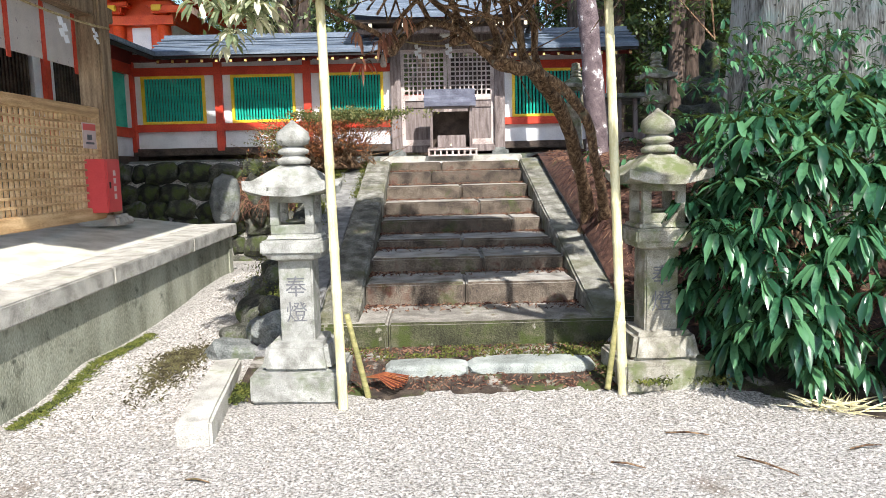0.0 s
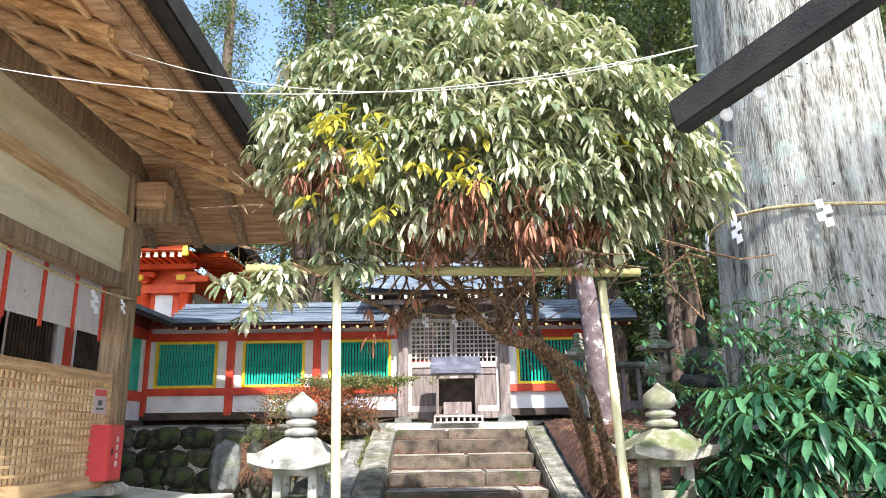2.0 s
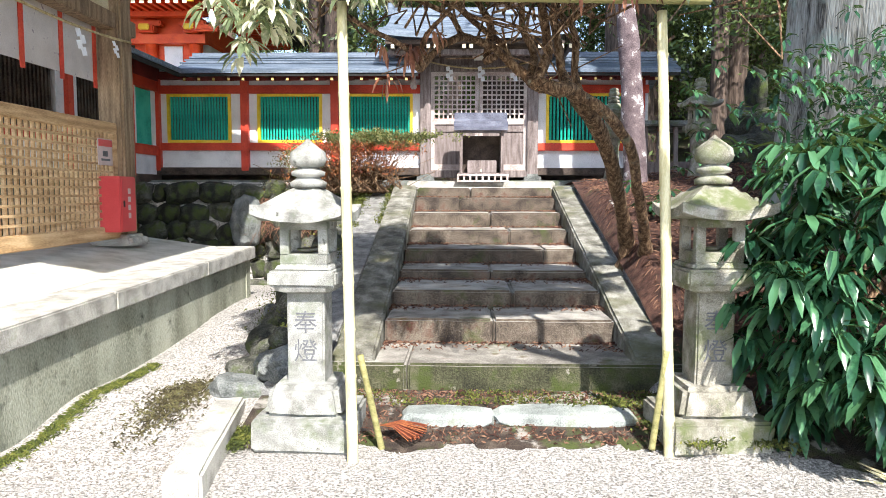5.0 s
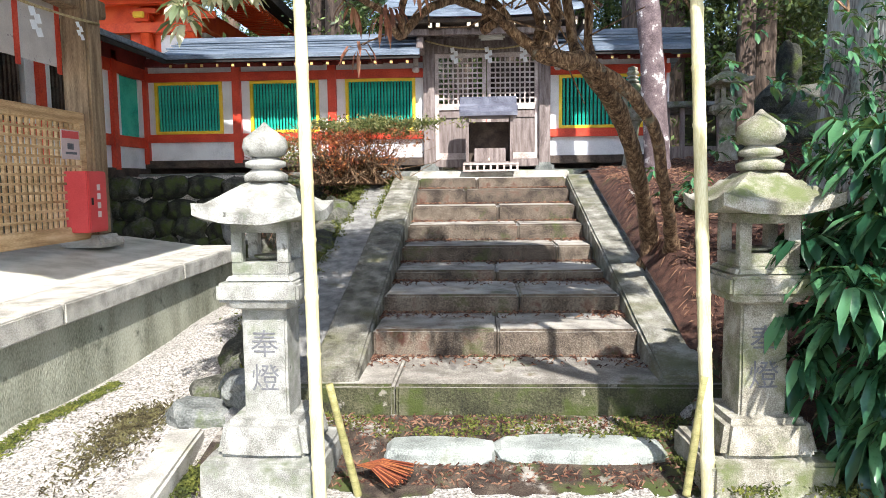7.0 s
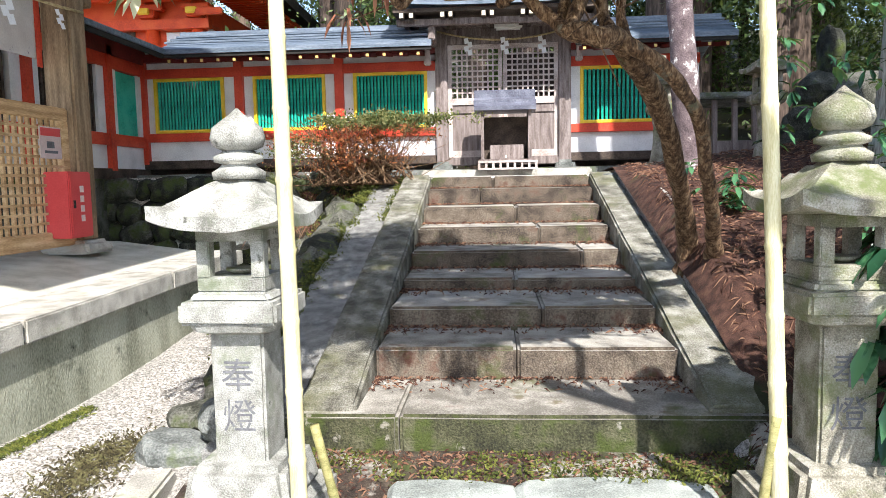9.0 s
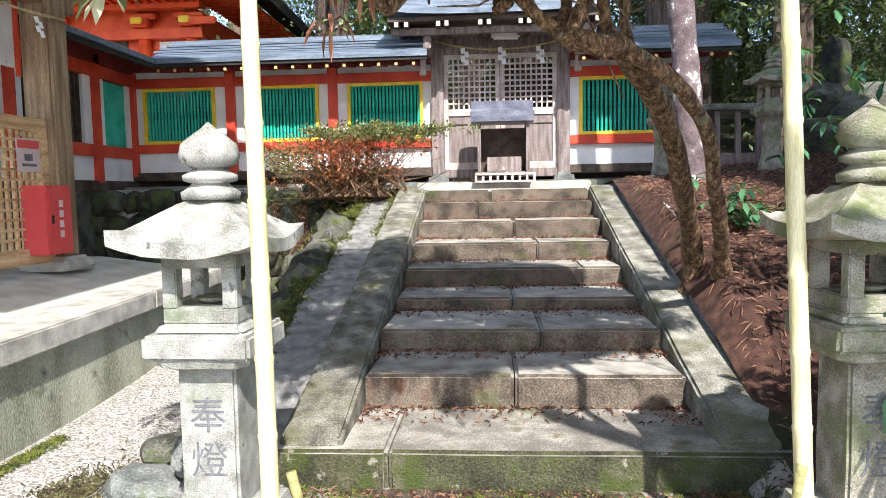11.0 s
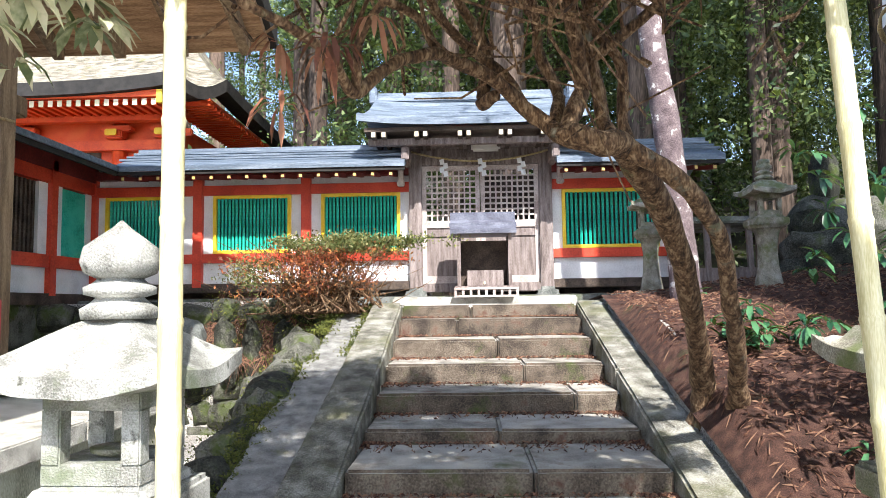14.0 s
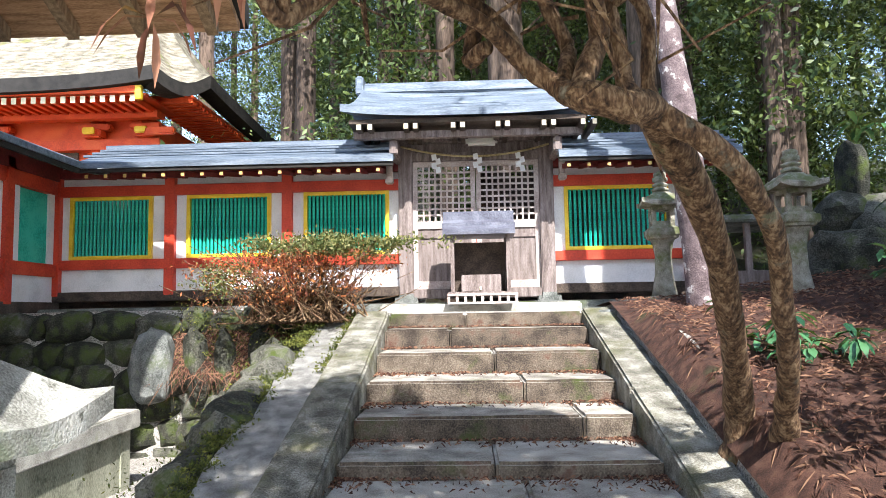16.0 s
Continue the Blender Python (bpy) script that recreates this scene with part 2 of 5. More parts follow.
def leaf_mat(name, stops, rough=0.35, through=0.25, stripe=None):
    """Leaves: tone varies from leaf to leaf, and some light passes through."""
    m = mat(name, stops, 3, rough, 0.0, 40, island=1.0, spec=0.5)
    nt = m.node_tree
    b, out = nt.nodes["Principled BSDF"], nt.nodes["Material Output"]
    tr = nt.nodes.new("ShaderNodeBsdfTranslucent")
    tint = nt.nodes.new("ShaderNodeMixRGB")
    tint.inputs[0].default_value = 0.5
    src = b.inputs["Base Color"].links[0].from_socket
    nt.links.new(src, tint.inputs[1])
    tint.inputs[2].default_value = (0.30, 0.36, 0.05, 1)
    nt.links.new(tint.outputs[0], tr.inputs[0])
    mix = nt.nodes.new("ShaderNodeMixShader")
    mix.inputs[0].default_value = through
    nt.links.new(b.outputs[0], mix.inputs[1])
    nt.links.new(tr.outputs[0], mix.inputs[2])
    nt.links.new(mix.outputs[0], out.inputs[0])
    return m


leaf_dark = leaf_mat("glossy_leaf", [(0.014, 0.055, 0.028), (0.032, 0.11, 0.05), (0.075, 0.19, 0.085)], 0.26, 0.14)
leaf_crown = leaf_mat("olive_leaf", [(0.14, 0.18, 0.10), (0.40, 0.43, 0.27), (0.68, 0.65, 0.47)], 0.34, 0.32)
leaf_yellow = leaf_mat("yellow_leaf", [(0.35, 0.30, 0.03), (0.55, 0.46, 0.05)], 0.5, 0.3)
leaf_dead = leaf_mat("withered_leaf", [(0.10, 0.03, 0.02), (0.22, 0.075, 0.04), (0.33, 0.15, 0.09)], 0.8, 0.1)
leaf_shrub = leaf_mat("shrub_leaf", [(0.05, 0.07, 0.015), (0.12, 0.14, 0.04), (0.22, 0.21, 0.08)], 0.6, 0.2)
leaf_rust = leaf_mat("rust_leaf", [(0.13, 0.025, 0.012), (0.28, 0.065, 0.028), (0.42, 0.15, 0.05)], 0.7, 0.2)
leaf_forest = leaf_mat("forest_leaf", [(0.014, 0.036, 0.012), (0.045, 0.085, 0.026), (0.14, 0.19, 0.06)], 0.5, 0.3)

# ---- builders ----


def mesh_from(name, verts, faces, material, smooth=False):
    me = bpy.data.meshes.new(name)
    me.from_pydata([tuple(v) for v in verts], [], faces)
    me.materials.append(material)
    if smooth:
        me.polygons.foreach_set("use_smooth", [True] * len(me.polygons))
    me.update()
    return me


def part(name, bm, material, parent=None, label="", smooth=False):
    """Links a bmesh or a mesh as ONE mesh object under a thing or a part."""
    if isinstance(bm, bmesh.types.BMesh):
        me = bpy.data.meshes.new(name)
        bm.to_mesh(me)
        bm.free()
        me.materials.append(material)
        if smooth:
            me.polygons.foreach_set("use_smooth", [True] * len(me.polygons))
    else:
        me = bm
    ob = new(name, me)
    if parent is not None:
        ob.parent = parent
    if label:
        ob["label"] = label
    return ob


def thing(name, label, category, group="", at=(0, 0, 0), kind=""):
    ob = new(name)
    ob.location = at
    ob.empty_display_size = 0.1
    return tagged(ob, label, category, group, kind)


def add_box(bm, x0, x1, y0, y1, z0, z1, bevel=0.0, rough=0.0, taper=0.0, cuts=0):
    """A block, with bevelled edges, worn by a noise of the given size."""
    before = len(bm.verts)
    g = bmesh.ops.create_cube(bm, size=1)
    vs = g["verts"]
    for v in vs:
        t = 1 - taper * (v.co.z + 0.5)
        v.co = Vector(((x0 + x1) / 2 + v.co.x * (x1 - x0) * t, (y0 + y1) / 2 + v.co.y * (y1 - y0) * t, (z0 + z1) / 2 + v.co.z * (z1 - z0)))
    geo = list({e for v in vs for e in v.link_edges})
    if cuts:
        bmesh.ops.subdivide_edges(bm, edges=geo, cuts=cuts, use_grid_fill=True)
        vs = list(bm.verts)
        geo = [e for e in bm.edges if len(e.link_faces) == 2 and e.calc_face_angle() > 0.5]
    if bevel:
        bmesh.ops.bevel(bm, geom=geo, offset=bevel, segments=2, affect="EDGES", clamp_overlap=True)
        vs = list(bm.verts) if before == 0 else []
    if rough:
        for v in vs:
            n = noise.noise_vector(v.co * 4.1) + 0.6 * noise.noise_vector(v.co * 13)
            v.co += n * rough
    return bm


def block(*a, **k):
    return add_box(bmesh.new(), *a, **k)


def boxes(rows, bevel=0.0):
    bm = bmesh.new()
    for r in rows:
        add_box(bm, *r, bevel=bevel)
    return bm


def tube_data(pts, radii, sides=8, wob=0.0, cap=True):
    """A tube through points, with a radius at each: vertices and faces."""
    pts = [Vector(p) for p in pts]
    V, F = [], []
    up = Vector((0.13, 0.21, 0.97))
    for i, p in enumerate(pts):
        d = (pts[min(i + 1, len(pts) - 1)] - pts[max(i - 1, 0)]).normalized()
        a = d.cross(up)
        if a.length < 0.05:
            a = d.cross(Vector((1, 0, 0)))
        a.normalize()
        b = d.cross(a)
        for k in range(sides):
            th = 2 * math.pi * k / sides
            q = (a * math.cos(th) + b * math.sin(th)) * radii[i]
            if wob:
                q *= 1 + wob * noise.noise((p + q) * (0.35 / max(radii[i], 0.02)))
            V.append(p + q)
    for i in range(len(pts) - 1):
        for k in range(sides):
            j = (k + 1) % sides
            F.append((i * sides + k, i * sides + j, (i + 1) * sides + j, (i + 1) * sides + k))
    if cap:
        F.append(tuple(range(sides - 1, -1, -1)))
        F.append(tuple((len(pts) - 1) * sides + k for k in range(sides)))
    return V, F


def smooth_path(pts, n=6):
    """Catmull-Rom through points (x, y, z, radius)."""
    P = [np.array(p, float) for p in pts]
    P = [2 * P[0] - P[1]] + P + [2 * P[-1] - P[-2]]
    out = []
    for i in range(1, len(P) - 2):
        for k in range(n):
            t = k / n
            out.append(0.5 * (2 * P[i] + (P[i + 1] - P[i - 1]) * t + (2 * P[i - 1] - 5 * P[i] + 4 * P[i + 1] - P[i + 2]) * t * t
                              + (3 * P[i] - P[i - 1] - 3 * P[i + 1] + P[i + 2]) * t ** 3))
    out.append(P[-2])
    return [p[:3] for p in out], [max(0.003, p[3]) for p in out]


def tube(name, pts, radii, material, parent=None, sides=8, wob=0.0, label=""):
    V, F = tube_data(pts, radii, sides, wob)
    return part(name, mesh_from(name, V, F, material, True), material, parent, label)


def limb(name, pts, material, parent, sides=9, wob=0.25, n=6, gnarl=0.0):
    p, r = smooth_path(pts, n)
    if gnarl:
        p = [np.array(q) + np.array(noise.noise_vector(Vector(q) * 5)) * gnarl for q in p]
    return tube(name, p, r, material, parent, sides, wob)


def lathe(profile, sides=16, square=0.0):
    """Turns a profile of (radius, z) round the z axis. square: 0 round to 1 square."""
    V, F = [], []
    for r, z in profile:
        for k in range(sides):
            th = 2 * math.pi * (k + 0.5) / sides
            c, s = math.cos(th), math.sin(th)
            f = (1 - square) + square / max(abs(c), abs(s))
            V.append((r * c * f, r * s * f, z))
    for i in range(len(profile) - 1):
        for k in range(sides):
            j = (k + 1) % sides
            F.append((i * sides + k, i * sides + j, (i + 1) * sides + j, (i + 1) * sides + k))
    F.append(tuple(range(sides - 1, -1, -1)))
    F.append(tuple((len(profile) - 1) * sides + k for k in range(sides)))
    return V, F


def stone_data(rx, ry, rz, seed, detail=2, flat=0.0):
    bm = bmesh.new()
    bmesh.ops.create_icosphere(bm, subdivisions=detail, radius=1)
    o = Vector((seed * 7.3, seed * 3.1, seed * 1.7))
    for v in bm.verts:
        d = v.co.normalized()
        k = 1 + 0.30 * noise.noise(d * 1.3 + o) + 0.14 * noise.noise(d * 3.1 + o) + (0.10 * noise.noise(d * 6.3 + o) if detail > 1 else 0)
        c = d * k
        m = max(abs(c.x), abs(c.y), abs(c.z))
        c = c * (1 - flat) + c / m * flat * 0.85
        v.co = Vector((c.x * rx, c.y * ry, c.z * rz))
    return bm


def leaf_cloud(name, spots, material, parent, length, width, count, droop=0.9, seed=1, spread=0.35, label=""):
    """Whorls of folded, drooping leaves at each of the spots (place, outward direction)."""
    rng = np.random.default_rng(seed)
    V, F = [], []
    for p, out in spots:
        p = np.array(p, float)
        axis = np.array(out, float) + rng.normal(0, spread, 3)
        axis /= np.linalg.norm(axis) + 1e-6
        a = np.cross(axis, (0.3, 0.2, 0.9))
        a /= np.linalg.norm(a) + 1e-6
        b = np.cross(axis, a)
        k0 = rng.random() * 6.28
        for k in range(count):
            th = k0 + 2 * math.pi * k / count + rng.normal(0, 0.25)
            rad = a * math.cos(th) + b * math.sin(th)
            L = length * rng.uniform(0.7, 1.15)
            W = width * rng.uniform(0.8, 1.15)
            dr = droop * rng.uniform(0.6, 1.25)
            d1 = rad * 0.9 + axis * 0.35
            d1 = d1 / np.linalg.norm(d1)
            d2 = d1 + np.array((0, 0, -dr))
            d2 = d2 / np.linalg.norm(d2)
            side = np.cross(d1, (0, 0, 1))
            side = side / (np.linalg.norm(side) + 1e-6)
            nrm = np.cross(side, d2)
            base = p + rad * 0.008
            m1 = base + d1 * L * 0.30
            m2 = m1 + d2 * L * 0.40
            tip = m2 + (d2 + np.array((0, 0, -dr * 0.35))) * L * 0.28
            i = len(V)
            lift = nrm * W * 0.16
            V += [base, m1 + side * W * 0.36 + lift, m1, m1 - side * W * 0.36 + lift, m2 + side * W * 0.5 + lift, m2, m2 - side * W * 0.5 + lift, tip]
            F += [(i, i + 2, i + 1), (i, i + 3, i + 2), (i + 1, i + 2, i + 5, i + 4), (i + 2, i + 3, i + 6, i + 5), (i + 4, i + 5, i + 7), (i + 5, i + 6, i + 7)]
    return part(name, mesh_from(name, V, F, material, True), material, parent, label)


def tuft_cloud(name, centres, material, parent, per, radius, size, seed=1, label=""):
    """Clumps of small flat leaves scattered round centres (x, y, z)."""
    rng = np.random.default_rng(seed)
    C = np.repeat(np.array(centres, float), per, 0)
    C = C + rng.normal(0, 1, C.shape) * np.array(radius)
    n = len(C)
    u = rng.normal(0, 1, (n, 3))
    u /= np.linalg.norm(u, axis=1)[:, None]
    w = np.cross(u, rng.normal(0, 1, (n, 3)))
    w /= np.linalg.norm(w, axis=1)[:, None]
    s = size * rng.uniform(0.6, 1.4, (n, 1))
    V = np.stack([C - u * s, C + w * s * 0.42, C + u * s, C - w * s * 0.42], 1).reshape(-1, 3)
    F = np.arange(4 * n).reshape(-1, 4).tolist()
    return part(name, mesh_from(name, V, F, material), material, parent, label)


# the yard falls gently away from the stairs; what grows or lies on the slope is settled by this turn
TILT = Matrix.Translation((0, -1.05, 0)) @ Matrix.Rotation(radians(-3.2), 4, "X") @ Matrix.Translation((0, 1.05, 0))


def settle(*obs):
    for ob in obs:
        ob.matrix_basis = TILT @ ob.matrix_basis


def settled(x, y, z):
    return tuple(TILT @ Vector((x, y, z)))


def shifted(dy, dz, *obs):
    for ob in obs:
        ob.location += Vector((0, dy, dz))


# ---- ground and slopes ----
YW = 6.65  # front of the gate wall
STEPS = [(0.018, 0.301), (0.731, 0.511), (1.361, 0.666), (2.128, 0.769), (2.788, 0.937), (3.419, 1.112), (4.02, 1.299), (4.632, 1.485), (4.99, 1.625)]
SX0, SX1 = -0.965, 0.965


def ease(a, b, t):
    t = min(1, max(0, (t - a) / (b - a)))
    return t * t * (3 - 2 * t)


def ground_z(x, y):
    """Height of the ground: gravel yard, rising to the stairs, the banks beside them and the terrace of the gate."""
    yard = 0.15 * ease(-1.0, -0.1, y) + 0.33 * ease(0.2, 4.0, y)
    bank = 0.10 * ease(-1.2, -0.6, y) + 1.80 * min(1, max(0, (y + 0.6) / 5.6)) + 0.14 * ease(-0.5, 1.5, y)
    terrace = 2.0 * ease(4.9, 5.3, y) * ease(-1.9, -1.7, x)
    right = ease(1.04, 1.22, x)
    left = ease(-2.0, -1.75, x) * ease(-0.5, 0.3, y)
    z = yard * (1 - right) + bank * right
    if x < -1.0:
        z = z * (1 - left) + max(z, 0.30 * y + 0.05) * left
    if y > 5.0:
        z = max(z, terrace)
    if x < -1.7 and y > 4.9:
        z = max(z, 0.5 + 1.6 * ease(5.6, 5.8, y))
    if -1.3 < x < 1.18 and 0.1 < y < 5.0:
        z = min(z, 0.10 + 0.25 * y)
    far = max(0.0, y - 9.0)
    z += 0.22 * far if far < 60 else 13.2
    z -= 0.0559 * max(0.0, min(y, 9.0) + 1.05)
    z += 0.35 * max(0, min(x, 12) - 1.6) * ease(-0.5, 3, y) * 0.35
    z += 0.20 * ease(1.24, 1.40, x) * ease(0.2, 1.4, y) * (1 - ease(3.6, 4.8, y))
    return z + 0.012 * noise.noise(Vector((x * 1.7, y * 1.7, 3))) + (0.05 * noise.noise(Vector((x * 1.1, y * 1.1, 8))) if x > 1.4 and y > 0 else 0)


def sheet(name, xs, ys, zf, material, label, category):
    V = [(x, y, zf(x, y)) for y in ys for x in xs]
    n = len(xs)
    F = [(j * n + i, j * n + i + 1, (j + 1) * n + i + 1, (j + 1) * n + i) for j in range(len(ys) - 1) for i in range(n - 1)]
    ob = part(name, mesh_from(name, V, F, material, True), material)
    return tagged(ob, label, category, kind="structure")


def axis(lo, hi, step, far):
    mid = list(np.arange(lo, hi + 1e-6, step))
    out = [hi + d for d in (1, 3, 7, 15, 40, 100, far)]
    return [lo - d for d in (far, 100, 40, 15, 7, 3, 1)] + mid + out


sheet("ground", axis(-6.5, 6.5, 0.13, 400), axis(-7, 9, 0.13, 400), ground_z, gravel, "pale crushed gravel yard, trodden and flecked with debris", "ground")

rng = np.random.default_rng(5)


def on_bank(x, y):
    return (x > 1.32 and y > -0.75 + 0.25 * math.sin(x * 3)) or y > 7.6


sheet("earth_bank", list(np.arange(1.24, 9.0, 0.14)), list(np.arange(-0.7, 6.0, 0.14)), lambda x, y: ground_z(x, y) + 0.02 - (0.25 * (1 - ease(-0.7, -0.3, y))),
      earth, "bank covered in reddish-brown fallen cedar needles", "earth bank")
sheet("forest_floor", list(np.arange(-40, 41, 2.0)), list(np.arange(8.0, 60, 2.0)), lambda x, y: ground_z(x, y) + 0.03, forest_floor, "dark wooded hillside floor behind the shrine", "forest floor")


def scatter(name, n, area, zf, size, material, label, category, seed=3, flat=0.6):
    r = np.random.default_rng(seed)
    V, F = [], []
    for _ in range(n):
        x, y = area(r)
        s = size * r.uniform(0.5, 1.5)
        z = zf(x, y)
        i = len(V)
        a = r.random() * 6.28
        c, q = math.cos(a) * s, math.sin(a) * s
        e = r.uniform(0.6, 1)
        V += [(x + c, y + q, z), (x - q * e, y + c * e, z), (x - c, y - q, z), (x + q * e, y - c * e, z), (x + r.normal(0, s * 0.2), y + r.normal(0, s * 0.2), z + s * flat)]
        F += [(i, i + 1, i + 4), (i + 1, i + 2, i + 4), (i + 2, i + 3, i + 4), (i + 3, i, i + 4)]
    return tagged(part(name, mesh_from(name, V, F, material), material), label, category, kind="stuff")


def yard_area(r):
    while True:
        x, y = r.uniform(-3.2, 3.2), -0.6 - 3.6 * r.random() ** 1.1
        if r.random() < 0.3:
            x, y = r.uniform(-2.9, -1.95), r.uniform(-1.5, 3.8)
        if not (-1.7 < x < -0.9 and -1.2 < y < -0.3):
            return x, y


scatter("gravel_stones", 34000, yard_area, lambda x, y: ground_z(x, y) - 0.002, 0.0105, pebble, "loose pale gravel stones on the yard", "gravel")


def strands(name, n, area, zf, length, material, label, category, seed=4, lift=0.03, flat=False):
    r = np.random.default_rng(seed)
    V, F = [], []
    for _ in range(n):
        x, y = area(r)
        a = r.random() * 6.28
        L = length * r.uniform(0.5, 1.5)
        dx, dy = math.cos(a) * L, math.sin(a) * L
        w = 0.0035
        z0 = zf(x, y) + 0.004
        z1 = (z0 if flat else zf(x + dx, y + dy)) + r.uniform(0.003, lift)
        i = len(V)
        px, py = -math.sin(a) * w, math.cos(a) * w
        V += [(x - px, y - py, z0), (x + px, y + py, z0), (x + dx, y + dy, z1), (x + dx / 2, y + dy / 2, (z0 + z1) / 2 + 0.012)]
        F += [(i, i + 1, i + 3), (i + 1, i + 2, i + 3), (i, i + 3, i + 2)]
    return tagged(part(name, mesh_from(name, V, F, material), material), label, category, kind="stuff")


strands("fallen_needles", 9000, lambda r: (r.uniform(1.33, 4.5), r.uniform(-0.6, 5.2)), lambda x, y: ground_z(x, y) + 0.025, 0.06, needle, "reddish-brown cedar needle litter on the bank", "needles")


def step_litter(r):
    k = r.integers(0, 8)
    y1 = STEPS[k + 1][0]
    y0 = STEPS[k][0]
    x = r.uniform(SX0, SX1)
    if r.random() < 0.4:
        x = (SX1 if r.random() < 0.65 else SX0) * (1 - 0.22 * r.random() ** 2)
    return x, y1 - (y1 - y0) * 0.45 * r.random() ** 3.5


def step_z(x, y):
    z = 0.16
    for sy, sz in STEPS:
        if y >= sy:
            z = sz
    return z + 0.004


strands("step_needles", 4200, step_litter, step_z, 0.035, needle, "reddish-brown needles gathered at the back of the treads", "needles", 6, 0.02, True)
soil = mat("damp_soil", [(0.018, 0.012, 0.009), (0.055, 0.038, 0.028), (0.11, 0.085, 0.062)], 10, 0.95, 0.9, 120, spots=[((0.06, 0.075, 0.018), 3.0, 0.52, 0.62), ((0.36, 0.33, 0.29), 2.6, 0.56, 0.62)])
sheet("foot_soil", list(np.arange(-1.75, 3.9, 0.05)), list(np.arange(-1.95, 0.06, 0.05)),
      lambda x, y: ground_z(x, y) + 0.014 - 0.05 * (1 - ease(-0.98, -0.86, y + 0.62 * ease(1.5, 2.3, x) + 0.16 * noise.noise(Vector((x * 2.3, 3, 1))) + 0.08 * noise.noise(Vector((x * 9, y * 9, 2))))),
      soil, "dark mossy soil strip at the foot of the stairs", "soil")
strands("foot_needles", 3200, lambda r: (r.uniform(-1.5, 1.7), -0.85 + 0.85 * r.random()), lambda x, y: ground_z(x, y) + 0.004, 0.04, needle, "dry needles on the moss at the foot of the stairs", "needles", 9)

# ---- stairs, cheeks, ramp ----
stairs = thing("stairs", "worn stone staircase of nine steps with mossy risers", "staircase", kind="structure")
SEAMS = [(-0.72, ), (-0.05, ), (0.15, ), (-0.02, ), (0.6, ), (0.25, ), (0.05, ), (-0.35, ), (-0.2, )]
for k, (sy, sz) in enumerate(STEPS):
    y1 = STEPS[k + 1][0] + 0.10 if k < 8 else 5.35
    wide = 0.42 if k == 0 else 0.0
    xs = [SX0 - wide, *SEAMS[k], SX1 + wide]
    z0 = -0.05 if k == 0 else STEPS[k - 1][1] - 0.10
    for a, b in zip(xs, xs[1:]):
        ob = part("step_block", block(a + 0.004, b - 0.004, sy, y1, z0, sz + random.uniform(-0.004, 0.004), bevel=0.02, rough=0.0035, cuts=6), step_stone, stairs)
        # front faces take the darker stone that paints in the riser shade
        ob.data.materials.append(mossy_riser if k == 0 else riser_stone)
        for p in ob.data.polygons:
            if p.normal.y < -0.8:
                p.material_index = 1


def slope_slab(name, x0, x1, y0, y1, za, zb, deep, material, parent, rough=0.005, n=16, ragged=0.0):
    """A sloping slab from (y0, za) up to (y1, zb), thick downwards, with worn edges."""
    bm = block(x0, x1, 0, 1, -deep, 0, cuts=n, bevel=0.0)
    for v in bm.verts:
        t = v.co.y
        v.co.y = y0 + (y1 - y0) * t
        v.co.z += za + (zb - za) * t
        if ragged and abs(v.co.x - (x0 if ragged < 0 else x1)) < 0.01:
            v.co.x += ragged * noise.noise(Vector((0, v.co.y * 3.1, 2)))
    r = [e for e in bm.edges if e.calc_face_angle(0) > 0.5]
    bmesh.ops.bevel(bm, geom=r, offset=0.02, segments=2, affect="EDGES")
    for v in bm.verts:
        v.co += (noise.noise_vector(v.co * 3.3) + 0.5 * noise.noise_vector(v.co * 11)) * rough
    return part(name, bm, material, parent)


def cheek_z(y):
    return 0.42 + (1.99 - 0.42) * (y - 0.10) / 4.85  # before settling


for side in (-1, 1):
    cheek = thing("stair_cheek", "sloping stone cheek wall beside the stairs, lichen-spotted", "stair cheek", "stair cheeks", kind="structure")
    a, b = (-1.30, SX0 - 0.003) if side < 0 else (SX1 + 0.003, 1.27)
    cut = 3.05 if side < 0 else 2.9
    settle(cheek)
    slope_slab("stone", a, b, 0.06, cut, cheek_z(0.06), cheek_z(cut), 0.42, cheek_stone, cheek, ragged=0.10 if side > 0 else 0)
    slope_slab("stone", a, b, cut + 0.012, 4.98, cheek_z(cut), cheek_z(4.98), 0.42, cheek_stone, cheek, ragged=0.06 if side > 0 else 0)
ramp = slope_slab("ramp", -1.72, -1.325, -0.2, 5.6, cheek_z(-0.2) - 0.10, cheek_z(5.6) - 0.16, 0.35, concrete, None, ragged=-0.13, n=14)
tagged(ramp, "rough grey concrete ramp strip along the stairs", "ramp", kind="structure")
settle(ramp)
mossy = []
for _ in range(150):
    y = random.uniform(0.3, 5.4)
    mossy.append((-1.76 + random.gauss(0, 0.05), y, cheek_z(y) - 0.13))
for _ in range(26):
    y = random.uniform(3.4, 5.2)
    mossy.append((-1.31 + random.gauss(0, 0.012), y, cheek_z(y) - 0.06))
for _ in range(70):
    mossy.append((random.uniform(-1.3, 1.25), random.uniform(-0.35, -0.02), 0.16))
for _ in range(50):
    mossy.append((-1.72 + random.gauss(0, 0.05), random.uniform(-1.0, -0.3), 0.05))
for _ in range(60):
    mossy.append((random.uniform(0.9, 1.9), random.uniform(-1.05, -0.3), 0.10))
moss_ob = tuft_cloud("moss_patches", mossy, moss, None, 60, (0.045, 0.06, 0.010), 0.014, 3)
tagged(moss_ob, "yellow-green moss along the ramp and the stair foot", "moss", kind="stuff")
settle(moss_ob)

